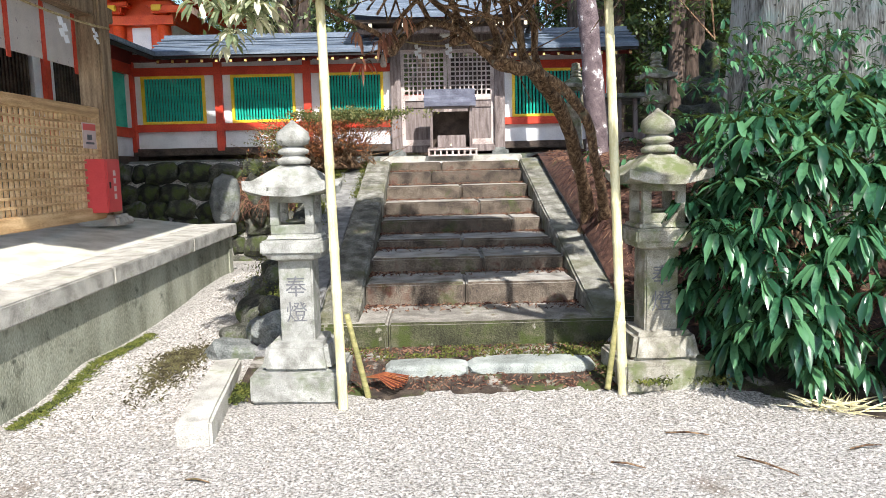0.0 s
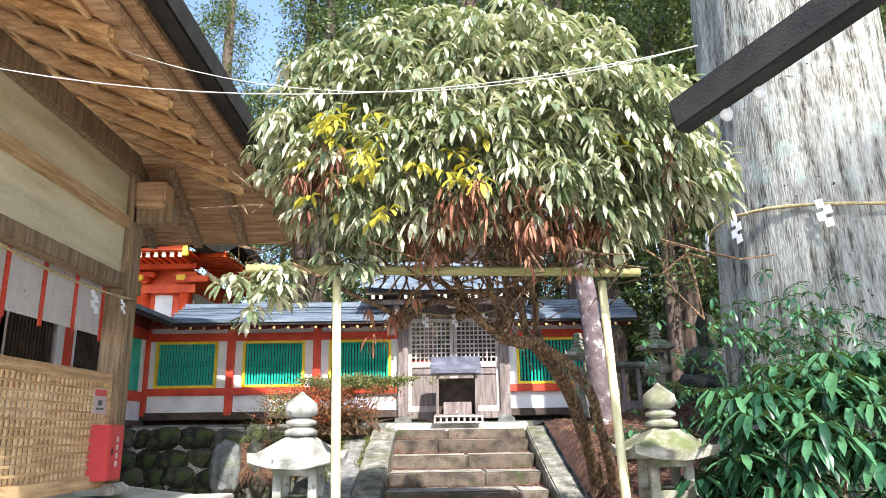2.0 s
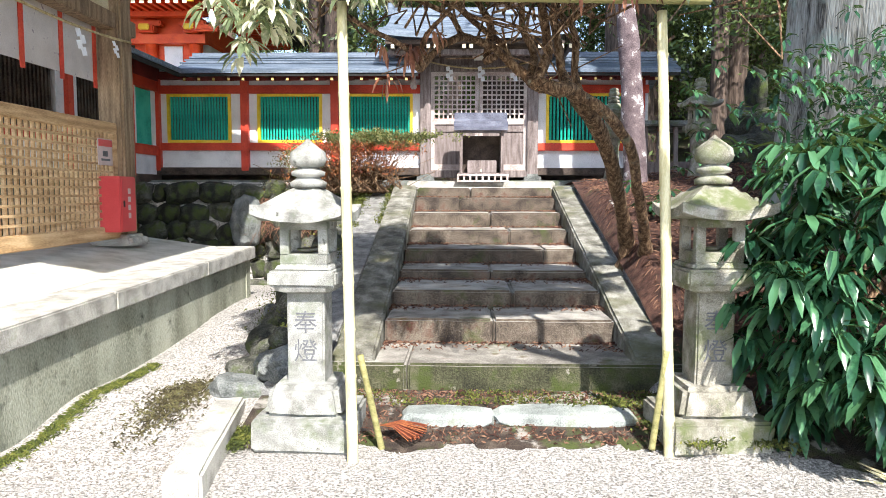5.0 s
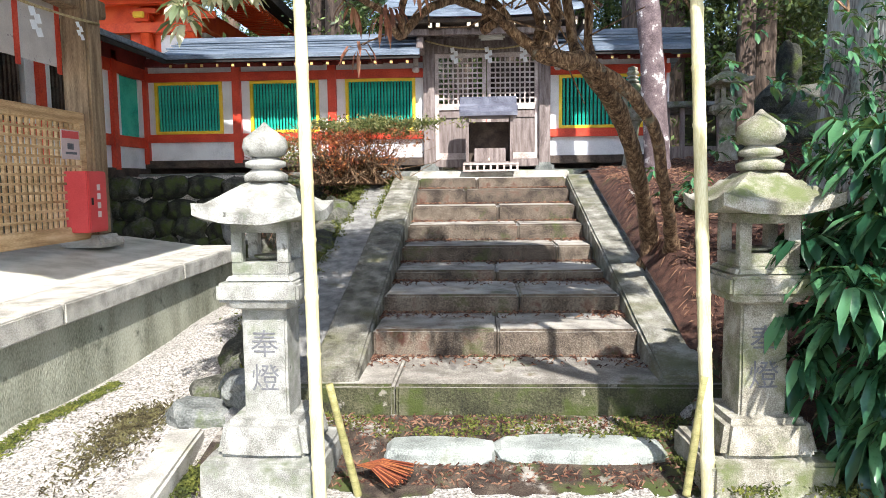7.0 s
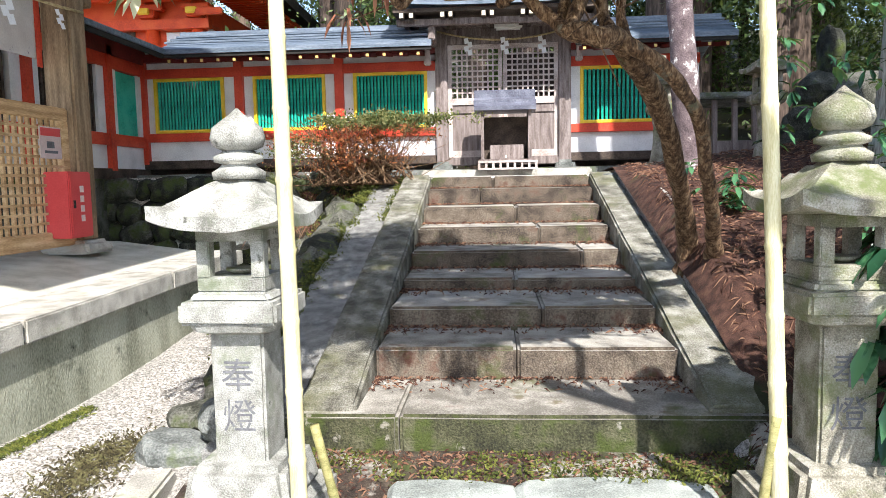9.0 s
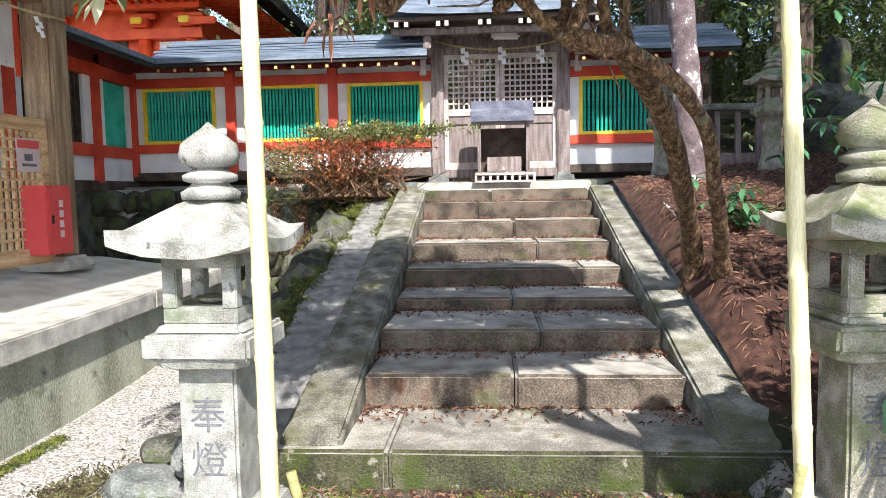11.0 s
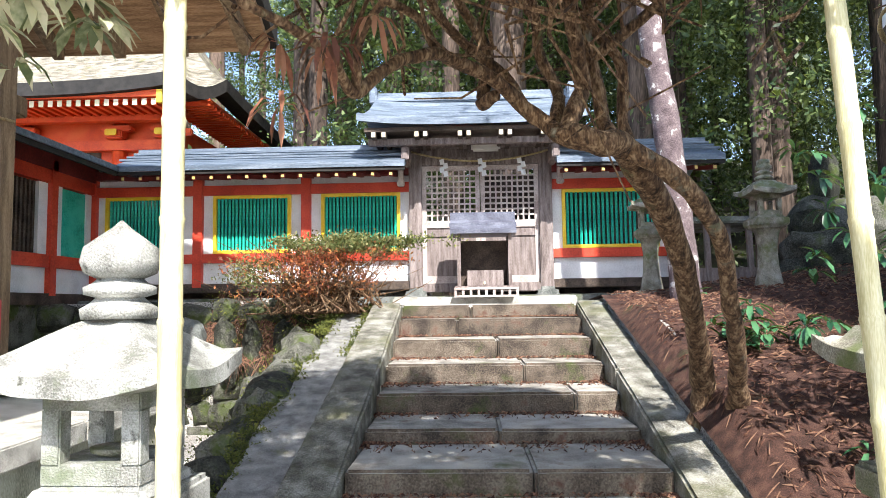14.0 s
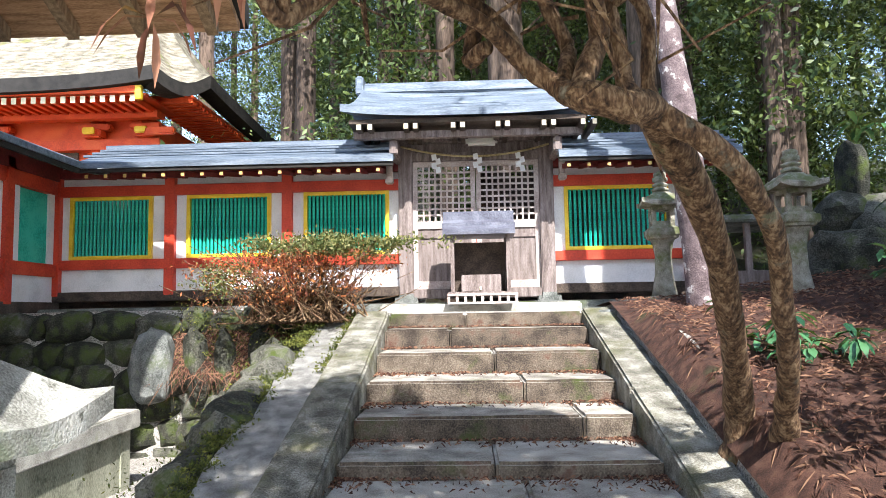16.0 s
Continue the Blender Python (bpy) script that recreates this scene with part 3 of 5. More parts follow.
# ---- foot slabs ----
for cx, cy, rx, ry in ((-0.40, -0.50, 0.36, 0.15), (0.37, -0.47, 0.56, 0.17)):
    bm = stone_data(rx, ry, 0.09, cx + 4, 3, 0.75)
    ob = part("foot_slab", bm, slab_stone)
    ob.location = (cx, cy, 0.045)
    tagged(ob, "flat pale natural stone slab at the foot of the stairs", "stone slab", "foot slabs")

# ---- kerb, stones beside the lantern ----
kerb = thing("kerb", "pale worn granite kerb stone beside the lantern", "kerb")
bm = block(-0.10, 0.10, -0.75, 0.62, -0.1, 0.13, bevel=0.018, rough=0.006, cuts=3)
part("stone", bm, kerb_stone, kerb)
kerb.matrix_world = pose(-1.83, -0.98, 0.02, 0, 0, 8)
for n, (x, y, z, s, mt) in enumerate([(-1.95, -0.05, 0.14, 0.20, grey_rock), (-1.68, 0.20, 0.26, 0.22, grey_rock), (-2.05, 0.45, 0.2, 0.18, rock), (-1.9, 0.75, 0.28, 0.20, rock),
                                      (-1.62, 0.0, 0.35, 0.18, grey_rock), (-2.05, 1.1, 0.34, 0.22, rock), (-1.85, 1.45, 0.45, 0.2, rock), (-2.1, 1.75, 0.42, 0.2, grey_rock), (-1.75, 0.5, 0.42, 0.16, rock)]):
    ob = part("edging_stone", stone_data(s * 1.2, s, s * 0.72, n + 0.5, 3, 0.3), mt, None, smooth=False)
    ob.location, ob.rotation_euler = (x, y, z), (0.1 * n, 0.2, n)
    settle(ob)
    tagged(ob, "rough mossy stone edging the gravel lane", "stone", "edging stones")
drain = part("drain_stone", block(-0.3, 0.3, -0.16, 0.16, -0.02, 0.035, bevel=0.02, rough=0.02, cuts=3), rock)
drain.matrix_world = pose(-2.2, 0.05, 0.04, 0, 0, 62)
tagged(drain, "dark damp flat stone sunk into the gravel lane", "stone")
strands("lane_moss", 1500, lambda r: (-2.35 + r.normal(0, 0.10), -0.25 + r.normal(0, 0.28)), lambda x, y: ground_z(x, y) + 0.003, 0.03, brown_moss, "brownish moss on the gravel lane", "moss", 12)

# ---- retaining wall ----
rw = thing("retaining_wall", "dark mossy dry-stone retaining wall below the red corridor", "retaining wall", kind="structure")
part("core", block(-9, -1.75, 5.75, 6.3, 0.2, 2.06), rock, rw)
rs = np.random.default_rng(8)
for row in range(6):
    x = -6.6 + rs.uniform(0, 0.3)
    while x < -1.8:
        w = rs.uniform(0.22, 0.55)
        ob = part("stone", stone_data(w * 0.60, 0.22, 0.20, rs.uniform(1, 60), 2, 0.8), rock, rw)
        ob.location = (x + w / 2, 5.70 + rs.normal(0, 0.05), 0.42 + row * 0.30 + rs.normal(0, 0.03))
        ob.rotation_euler = (rs.normal(0, 0.15), rs.normal(0, 0.2), rs.normal(0, 0.2))
        x += w
# side face along the ramp, stepping up
for n in range(64):
    y = rs.uniform(1.2, 5.6)
    top = cheek_z(y) - 0.2
    z = rs.uniform(0.3 + 0.05 * y, top)
    ob = part("stone", stone_data(rs.uniform(0.13, 0.26), rs.uniform(0.14, 0.3), rs.uniform(0.12, 0.25), rs.uniform(1, 90), 2, 0.7), rock, rw)
    ob.location = (-1.86 - 0.55 * (top - z) * rs.uniform(0.5, 1.1), y, z)
    ob.rotation_euler = tuple(rs.normal(0, 0.4, 3))
tall = part("stone", stone_data(0.24, 0.2, 0.42, 5, 3, 0.3), grey_rock, rw)
tall.location = (-3.55, 5.35, 1.45)
for x, y, z, h in ((-2.35, 5.35, 1.45, 0.42), (-2.75, 5.4, 1.35, 0.5), (-2.1, 4.9, 1.4, 0.36), (-3.1, 5.42, 1.5, 0.4), (-2.05, 4.3, 1.2, 0.32), (-2.25, 3.7, 1.0, 0.3)):
    ob = part("stone", stone_data(0.13, 0.14, h, x * 5, 3, 0.35), rock, rw)
    ob.location, ob.rotation_euler = (x, y, z), (0.1, x * 0.05, y)
wall_moss = [(rs.uniform(-3.6, -1.9), 5.5 + rs.normal(0, 0.08), rs.uniform(0.9, 2.05)) for _ in range(70)]
wall_moss += [(-1.95 - rs.uniform(0, 0.3), yy, (0.42 + 0.3237 * (yy - 0.10)) - 0.3 - rs.uniform(0, 0.35)) for yy in rs.uniform(1.2, 5.3, 60)]
wm = tuft_cloud("wall_moss", wall_moss, moss, None, 70, (0.09, 0.05, 0.10), 0.015, 97)
tagged(wm, "moss and small weeds on the retaining wall stones", "moss", kind="stuff")
settle(rw, wm)
roots = strands("hanging_roots", 1500, lambda r: (r.uniform(-3.4, -1.75), r.uniform(5.25, 5.7)), lambda x, y: 1.95 - (5.65 - y) * 1.5, 0.2, needle, "dry roots and needles hanging over the retaining wall", "roots", 14)
settle(roots)


# ---- stone lanterns ----
def lantern(name, stone, label, group, m, height=1.93, inscribed=True, capstone=False, turn=0):
    """Square-bodied lantern: two plinth stones, shaft, platform, fire box with openings, roof with upturned corners, finial."""
    t = thing(name, label, "stone lantern", group)
    if not capstone:
        part("plinth", block(-0.31, 0.31, -0.29, 0.29, 0, 0.21, bevel=0.02, rough=0.007, cuts=3), stone, t)
        part("base", block(-0.245, 0.245, -0.235, 0.235, 0.205, 0.40, bevel=0.03, rough=0.006, cuts=3, taper=0.16), stone, t)
        part("shaft", block(-0.118, 0.118, -0.118, 0.118, 0.385, 0.99, bevel=0.012, rough=0.003, cuts=2), stone, t)
    else:
        part("base", block(-0.25, 0.25, -0.25, 0.25, 0, 0.22, bevel=0.03, rough=0.006, cuts=3), stone, t)
        V, F = lathe([(0.17, 0.2), (0.15, 0.3), (0.115, 0.5), (0.105, 0.75), (0.13, 0.92), (0.17, 0.99)], 16, 0.6)
        part("shaft", mesh_from("shaft", V, F, stone, True), stone, t)
    V, F = lathe([(0.13, 0.965), (0.185, 0.985), (0.20, 1.02)], 24, 0.9)
    part("lotus_ring", mesh_from("lotus_ring", V, F, stone), stone, t)
    part("platform", block(-0.213, 0.213, -0.213, 0.213, 1.015, 1.115, bevel=0.015, rough=0.004, cuts=2), stone, t)
    part("platform_top", block(-0.185, 0.185, -0.185, 0.185, 1.11, 1.155, bevel=0.015, taper=0.15), stone, t)
    # fire box: sill, lintel and four corner posts, open on the four sides
    part("fire_box_sill", block(-0.148, 0.148, -0.148, 0.148, 1.15, 1.215, bevel=0.006), stone, t)
    part("fire_box_lintel", block(-0.148, 0.148, -0.148, 0.148, 1.365, 1.42, bevel=0.006), stone, t)
    for a in (-0.148, 0.09):
        for b in (-0.148, 0.09):
            part("fire_box_post", block(a, a + 0.058, b, b + 0.058, 1.21, 1.37, bevel=0.005), stone, t)
    if not capstone:
        dish = lathe([(0.05, 1.216), (0.075, 1.228), (0.078, 1.24), (0.02, 1.236)], 12)
        part("oil_dish", mesh_from("oil_dish", *dish, old_granite, True), old_granite, t)
    # roof
    bm = bmesh.new()
    n, half = 12, 0.285
    grid = {}
    for lay in (0, 1):
        for i in range(n + 1):
            for j in range(n + 1):
                u, v = 2 * i / n - 1, 2 * j / n - 1
                m1 = max(abs(u), abs(v))
                corner = (abs(u) * abs(v)) ** 2.2
                top = 1.655 - 0.20 * m1 ** 1.35 + 0.055 * corner - 0.02 * (m1 ** 6)
                low = 1.415 + 0.05 * corner
                grid[lay, i, j] = bm.verts.new((u * half, v * half, (top if m1 < 1 else low + 0.055) if lay else low))
    for lay in (0, 1):
        for i in range(n):
            for j in range(n):
                q = [grid[lay, i, j], grid[lay, i + 1, j], grid[lay, i + 1, j + 1], grid[lay, i, j + 1]]
                bm.faces.new(q if lay else q[::-1])
    for i in range(n):
        for a, b in (((i, 0), (i + 1, 0)), ((n, i), (n, i + 1)), ((n - i, n), (n - i - 1, n)), ((0, n - i), (0, n - i - 1))):
            bm.faces.new([grid[0, *a], grid[0, *b], grid[1, *b], grid[1, *a]])
    for v in bm.verts:
        v.co += noise.noise_vector(v.co * 9) * 0.006
    part("roof", bm, stone, t, "mossy curved roof stone" if stone is old_granite else "")
    V, F = lathe([(0.11, 1.625), (0.115, 1.655), (0.085, 1.675), (0.07, 1.69), (0.104, 1.70), (0.106, 1.722), (0.08, 1.735), (0.065, 1.75)], 20)
    part("neck", mesh_from("neck", V, F, stone, True), stone, t)
    V, F = lathe([(0.06, 1.745), (0.105, 1.765), (0.118, 1.80), (0.108, 1.845), (0.07, 1.875), (0.03, 1.905), (0.004, 1.93)] if not capstone else
                 [(0.07, 1.745), (0.10, 1.765), (0.10, 1.81), (0.075, 1.825), (0.085, 1.84), (0.08, 1.88), (0.03, 1.90)], 20)
    part("finial", mesh_from("finial", V, F, stone, True), stone, t)
    if capstone:
        for s in (-1, 1):
            V, F = tube_data([(0.03 * math.cos(a), -0.151, 1.29 + 0.03 * math.sin(a)) for a in np.linspace(0.6 * s, 3.6 * s, 7)], [0.004, 0.009, 0.011, 0.011, 0.009, 0.006, 0.003], 5)
        part("crescent", mesh_from("crescent", V, F, carved), carved, t)
    if inscribed:
        for txt, z in (("奉", 0.755), ("燈", 0.575)):
            cu = bpy.data.curves.new("inscription", "FONT")
            cu.body, cu.size, cu.align_x, cu.align_y, cu.extrude = txt, 0.155, "CENTER", "CENTER", 0.001
            tmp = bpy.data.objects.new("inscription", cu)
            scene.collection.objects.link(tmp)
            me = bpy.data.meshes.new_from_object(tmp.evaluated_get(bpy.context.evaluated_depsgraph_get()))
            bpy.data.objects.remove(tmp)
            me.materials.clear()
            me.materials.append(carved)
            ob = part("inscription", me, carved, t, "carved character " + ("for offering" if z > 0.7 else "for lantern"))
            ob.matrix_local = pose(0.0, -0.1195, z + 0.02, 90, 0, 0)
    t.matrix_world = m
    return t


lantern("stone_lantern", granite, "tall pale granite lantern with carved characters, sunlit", "lanterns flanking the stairs", pose(-1.27, -0.75, 0.0, 0, 0, -2) @ Matrix.Scale(0.985, 4))
lantern("stone_lantern", old_granite, "tall mossy granite lantern with a lichen-covered roof", "lanterns flanking the stairs", pose(1.235, -0.71, 0.0, 0, 0, 3))
far_lan = lantern("stone_lantern", old_granite, "grey granite lantern with crescent window on the needle-covered bank", "lanterns on the bank", pose(2.795, 4.36, 1.585, 0, 0, 4) @ Matrix.Scale(0.78, 4), inscribed=False, capstone=True)
copy_thing(far_lan, pose(*settled(1.88, 5.25, 1.95), 0, 0, -5))

# ---- bamboo frame carrying the tree ----
def bamboo_pole(name, a, b, r, material, label, category="bamboo pole"):
    a, b = Vector(settled(*a)), Vector(settled(*b))
    L = (b - a).length
    P, R = [], []
    n = int(L / 0.27)
    for k in range(n):
        for t, w in ((0.02, 1.10), (0.06, 0.98), (0.5, 0.96), (0.94, 0.98)):
            P.append(a + (b - a) * ((k + t) / n))
            R.append(r * w * (1 - 0.12 * k / n))
    return tagged(tube(name, P, R, material, None, 12), label, category, "bamboo support frame")


bamboo_pole("bamboo_pole", (-0.945, -1.14, -0.05), (-1.015, -1.13, 2.68), 0.034, bamboo, "upright pale bamboo pole holding up the tree frame")
bamboo_pole("bamboo_pole", (0.94, -0.97, -0.05), (0.855, -1.0, 2.66), 0.034, bamboo, "upright pale bamboo pole leaning slightly inwards")
bamboo_pole("bamboo_crossbar", (-1.66, -1.09, 2.74), (1.12, -1.10, 2.68), 0.036, green_bamboo, "greenish weathered bamboo crossbar carrying the tree crown", "bamboo crossbar")
bamboo_pole("bamboo_stake", (-0.80, -0.92, 0.0), (-0.925, -1.02, 0.62), 0.021, green_bamboo, "short leaning stake at the foot of a pole", "stake")
bamboo_pole("bamboo_stake", (0.845, -0.92, 0.02), (0.91, -1.0, 0.66), 0.021, green_bamboo, "short leaning stake at the foot of a pole", "stake")
fan = []
for k in range(60):
    a = random.uniform(-0.9, 0.25)
    fan.append(([(-0.83, -0.78, 0.10), (-0.83 + 0.14 * math.cos(a), -0.78 + 0.14 * math.sin(a), 0.125), (-0.83 + 0.30 * math.cos(a), -0.78 + 0.30 * math.sin(a), 0.07 + random.uniform(0, 0.03))], [0.003] * 3))
V, F = [], []
for p, r in fan:
    v, f = tube_data(p, r, 3)
    F += [tuple(i + len(V) for i in q) for q in f]
    V += v
tagged(part("dry_frond", mesh_from("dry_frond", V, F, leaf_rust), leaf_rust), "fallen rust-red dry cedar frond beside the pole", "dry frond")

# ---- gnarled tree over the stairs ----
tree = thing("rhododendron_tree", "gnarled old rhododendron tree leaning over the stairs on a bamboo frame", "tree", at=(0, 0, 0))
UNTILT = TILT.inverted()


def grown(pts):
    """Points given where the tree stands now, brought back to before it is settled."""
    return [(*(UNTILT @ Vector(p[:3])), p[3] * 0.86) for p in pts]


TRUNKS = [
    [(1.34, 1.95, 0.80, 0.15), (1.30, 1.84, 1.11, 0.095), (1.13, 1.42, 1.50, 0.076), (0.932, 1.0, 1.90, 0.074), (0.72, 0.70, 2.20, 0.080), (0.528, 0.42, 2.345, 0.078), (0.38, 0.28, 2.35, 0.070), (0.255, 0.27, 2.38, 0.062), (0.16, 0.38, 2.47, 0.045),
     (0.089, 0.40, 2.545, 0.042), (-0.037, 0.35, 2.633, 0.038), (-0.209, 0.20, 2.695, 0.034), (-0.319, 0.0, 2.679, 0.032), (-0.471, -0.25, 2.553, 0.028), (-0.589, -0.45, 2.385, 0.025), (-0.635, -0.55, 2.41, 0.022), (-0.683, -0.65, 2.483, 0.020), (-0.9, -0.9, 2.56, 0.017), (-1.3, -1.1, 2.74, 0.010)],
    [(1.46, 1.70, 0.85, 0.10), (1.37, 1.42, 1.16, 0.065), (1.234, 1.05, 1.46, 0.054), (1.06, 0.72, 1.90, 0.050), (0.90, 0.52, 2.10, 0.050), (0.72, 0.42, 2.24, 0.052), (0.55, 0.40, 2.34, 0.052)],
    [(1.20, 1.62, 1.30, 0.045), (1.05, 1.22, 1.62, 0.036), (0.86, 0.95, 2.02, 0.032), (0.70, 0.75, 2.28, 0.034)],
]
BOUGHS = [
    [(0.24, 0.25, 2.36, 0.055), (0.29, 0.33, 2.50, 0.050), (0.344, 0.40, 2.667, 0.046), (0.29, 0.30, 2.833, 0.042), (0.267, 0.25, 2.912, 0.040), (0.22, 0.05, 3.3, 0.03), (0.3, -0.2, 3.8, 0.02)],
    [(-0.06, 0.40, 2.60, 0.032), (-0.132, 0.50, 2.61, 0.040), (-0.089, 0.50, 2.831, 0.034), (-0.203, 0.45, 3.034, 0.028), (-0.4, 0.2, 3.4, 0.02)],
    [(0.53, 0.45, 2.36, 0.05), (0.48, 0.58, 2.52, 0.044), (0.42, 0.60, 2.844, 0.038), (0.412, 0.55, 3.064, 0.034), (0.6, 0.2, 3.6, 0.024)],
    [(0.64, 0.60, 2.30, 0.05), (0.59, 0.70, 2.55, 0.036), (0.575, 0.70, 2.85, 0.032), (0.431, 0.65, 3.051, 0.028), (0.3, 0.3, 3.5, 0.02)],
    [(0.20, 0.33, 2.43, 0.042), (0.229, 0.50, 2.652, 0.036), (0.143, 0.50, 2.839, 0.032), (0.122, 0.45, 3.026, 0.028), (-0.1, 0.0, 3.5, 0.02)],
    [(0.09, 0.40, 2.54, 0.036), (-0.02, 0.45, 2.72, 0.030), (-0.25, 0.3, 2.86, 0.026), (-0.45, -0.1, 3.05, 0.02), (-0.8, -0.6, 3.3, 0.014)],
    [(0.42, 0.60, 2.84, 0.034), (0.7, 0.5, 3.05, 0.03), (1.0, 0.2, 3.25, 0.024), (1.4, -0.2, 3.4, 0.016)],
    [(-0.319, 0.0, 2.68, 0.026), (-0.42, -0.05, 2.82, 0.022), (-0.7, -0.3, 2.9, 0.018), (-1.05, -0.6, 3.05, 0.012)],
    [(-0.60, -0.47, 2.39, 0.022), (-0.55, -0.55, 2.55, 0.018), (-0.35, -0.7, 2.75, 0.014), (-0.2, -0.9, 2.95, 0.010)],
]
for pts in TRUNKS:
    limb("trunk", grown(pts), bark, tree, 14, 0.22, gnarl=0.018)
for pts in BOUGHS:
    limb("limb", grown(pts), bark, tree, 10, 0.2, gnarl=0.02)
rt = np.random.default_rng(21)
V, F = [], []
for _ in range(230):
    p = np.array([rt.normal(0.0, 0.75), rt.normal(-0.65, 0.4), rt.uniform(2.72, 3.3)])
    q = p + rt.normal(0, 0.22, 3)
    e = q + rt.normal(0, 0.22, 3) + (0, 0, 0.15)
    v, f = tube_data([p, (p + q) / 2 + rt.normal(0, 0.05, 3), q, e], [0.011, 0.009, 0.007, 0.004], 4)
    F += [tuple(i + len(V) for i in g) for g in f]
    V += v
part("twig_tangle", mesh_from("twig_tangle", V, F, bark), bark, tree)
CROWN = (0.08, -0.75, 3.55)


def crown_spots(n, seed, lo=0.55, ymin=-2, low=-0.75):
    r = np.random.default_rng(seed)
    out = []
    while len(out) < n:
        d = r.normal(0, 1, 3)
        d /= np.linalg.norm(d)
        if d[2] < low:
            continue
        s = r.uniform(lo, 1.0) ** 0.6
        bump = 1 + 0.16 * noise.noise(Vector(d * 2.4) + Vector((seed, 0, 0)))
        p = np.array(CROWN) + d * s * bump * np.array((1.80, 1.05, 1.42 if d[2] > 0 else 0.95))
        if p[2] < 2.98 + 0.25 * math.sin(p[0] * 3.1) * 0.6 and r.random() < 0.8:
            continue
        if p[1] > -1.0 and p[2] < 3.45 + 0.25 * (p[1] + 1.0):
            continue
        out.append((p, d * 0.8 + np.array((0, 0, 0.45))))
    return out


leaf_cloud("crown", crown_spots(1750, 31), leaf_crown, tree, 0.18, 0.036, 10, 1.25, 31, label="long drooping olive-green leaves in whorls")
leaf_cloud("yellow_leaves", [(np.array((rt.normal(-0.55, 0.45), rt.uniform(-1.8, -1.3), rt.normal(3.35, 0.22))), (0, -0.5, 0.6)) for _ in range(50)], leaf_yellow, tree, 0.14, 0.038, 6, 1.1, 33)
dead = [(np.array((x + rt.normal(0, 0.1), y + rt.normal(0, 0.1), z + rt.normal(0, 0.10))), (0, 0, -1)) for x, y, z in ((-1.15, -1.4, 3.3), (0.25, -1.3, 3.15), (0.62, -1.2, 2.95), (1.2, -1.2, 3.45), (-0.3, -1.3, 2.95), (-0.1, -1.55, 3.1), (0.3, -1.5, 2.92), (-0.66, -0.78, 2.46), (0.9, -0.9, 3.1)) for _ in range(6 if z < 2.6 else 26)]
leaf_cloud("withered_leaves", dead, leaf_dead, tree, 0.15, 0.022, 7, 1.6, 35)
low = [((-0.92 + rt.normal(0, 0.10), -1.2, 2.72 + rt.normal(0, 0.05)), (0, -0.3, 0.6)) for _ in range(9)] + [((-1.50 + rt.normal(0, 0.13), -1.1 + rt.normal(0, 0.15), 2.62 + rt.normal(0, 0.12)), (0, -0.3, 0.6)) for _ in range(26)] + [((0.78, -1.15, 2.78), (0, -0.2, 0.5)), ((0.7, -1.15, 2.85), (0, -0.2, 0.5))]
leaf_cloud("low_leaves", low, leaf_crown, tree, 0.17, 0.04, 9, 1.2, 36)

settle(tree)
# straight lichen-spotted trunk behind
sap = thing("slender_tree", "slender straight tree trunk blotched with white lichen", "tree")
limb("trunk", [(2.08, 4.5, 1.6, 0.24), (2.04, 4.5, 2.05, 0.165), (2.0, 4.5, 2.8, 0.15), (1.93, 4.5, 3.9, 0.14), (1.80, 4.5, 5.2, 0.125), (1.6, 4.4, 8, 0.09), (1.5, 4.4, 10, 0.05)], lichen_bark, sap, 14, 0.12)
tuft_cloud("crown", [(1.2 + random.gauss(0, 1.2), 4.2 + random.gauss(0, 1.2), 9.5 + random.gauss(0, 1)) for _ in range(60)], leaf_forest, sap, 60, (0.3, 0.3, 0.2), 0.07, 40)

settle(sap)
# boulders on the bank
for x, y, z, s, lab in ((1.70, 4.1, 1.70, (0.23, 0.19, 0.18), "rounded grey boulder on the needle-covered bank"), (1.55, 4.5, 1.86, (0.26, 0.18, 0.06), "flat grey stone at the head of the bank"), (1.28, 4.9, 1.93, (0.2, 0.12, 0.05), "flat grey stone at the head of the bank")):
    ob = part("boulder", stone_data(*s, x * 3, 3, 0.25), grey_rock, None, smooth=True)
    ob.location = (x, y, z)
    settle(ob)
    tagged(ob, lab, "boulder")

# ---- big-leaved bush ----
bush = thing("rhododendron_bush", "large dark glossy-leaved rhododendron bush beside the lantern", "bush")
bs = []
rb = np.random.default_rng(50)
while len(bs) < 360:
    d = rb.normal(0, 1, 3)
    d /= np.linalg.norm(d)
    if d[1] > 0.5 or d[2] < -0.9:
        continue
    s = rb.uniform(0.72, 1.0) * (1 + 0.14 * noise.noise(Vector(d * 2.2) + Vector((4, 4, 4))))
    p = np.array((2.50, -0.88, 1.0)) + d * s * np.array((1.18, 0.80, 1.12))
    if p[2] < 0.12 or (p[0] < 1.62 + 0.1 * math.sin(7 * p[2]) and p[2] < 0.45 and rb.random() < 0.3):
        continue
    if p[0] > 2.3 and p[2] < 0.42 and rb.random() < 0.85:
        continue
    bs.append((p, d * 0.45 + np.array((0, -0.15, 0.85))))
leaf_cloud("foliage", bs, leaf_dark, bush, 0.245, 0.056, 12, 1.15, 51, 0.25)
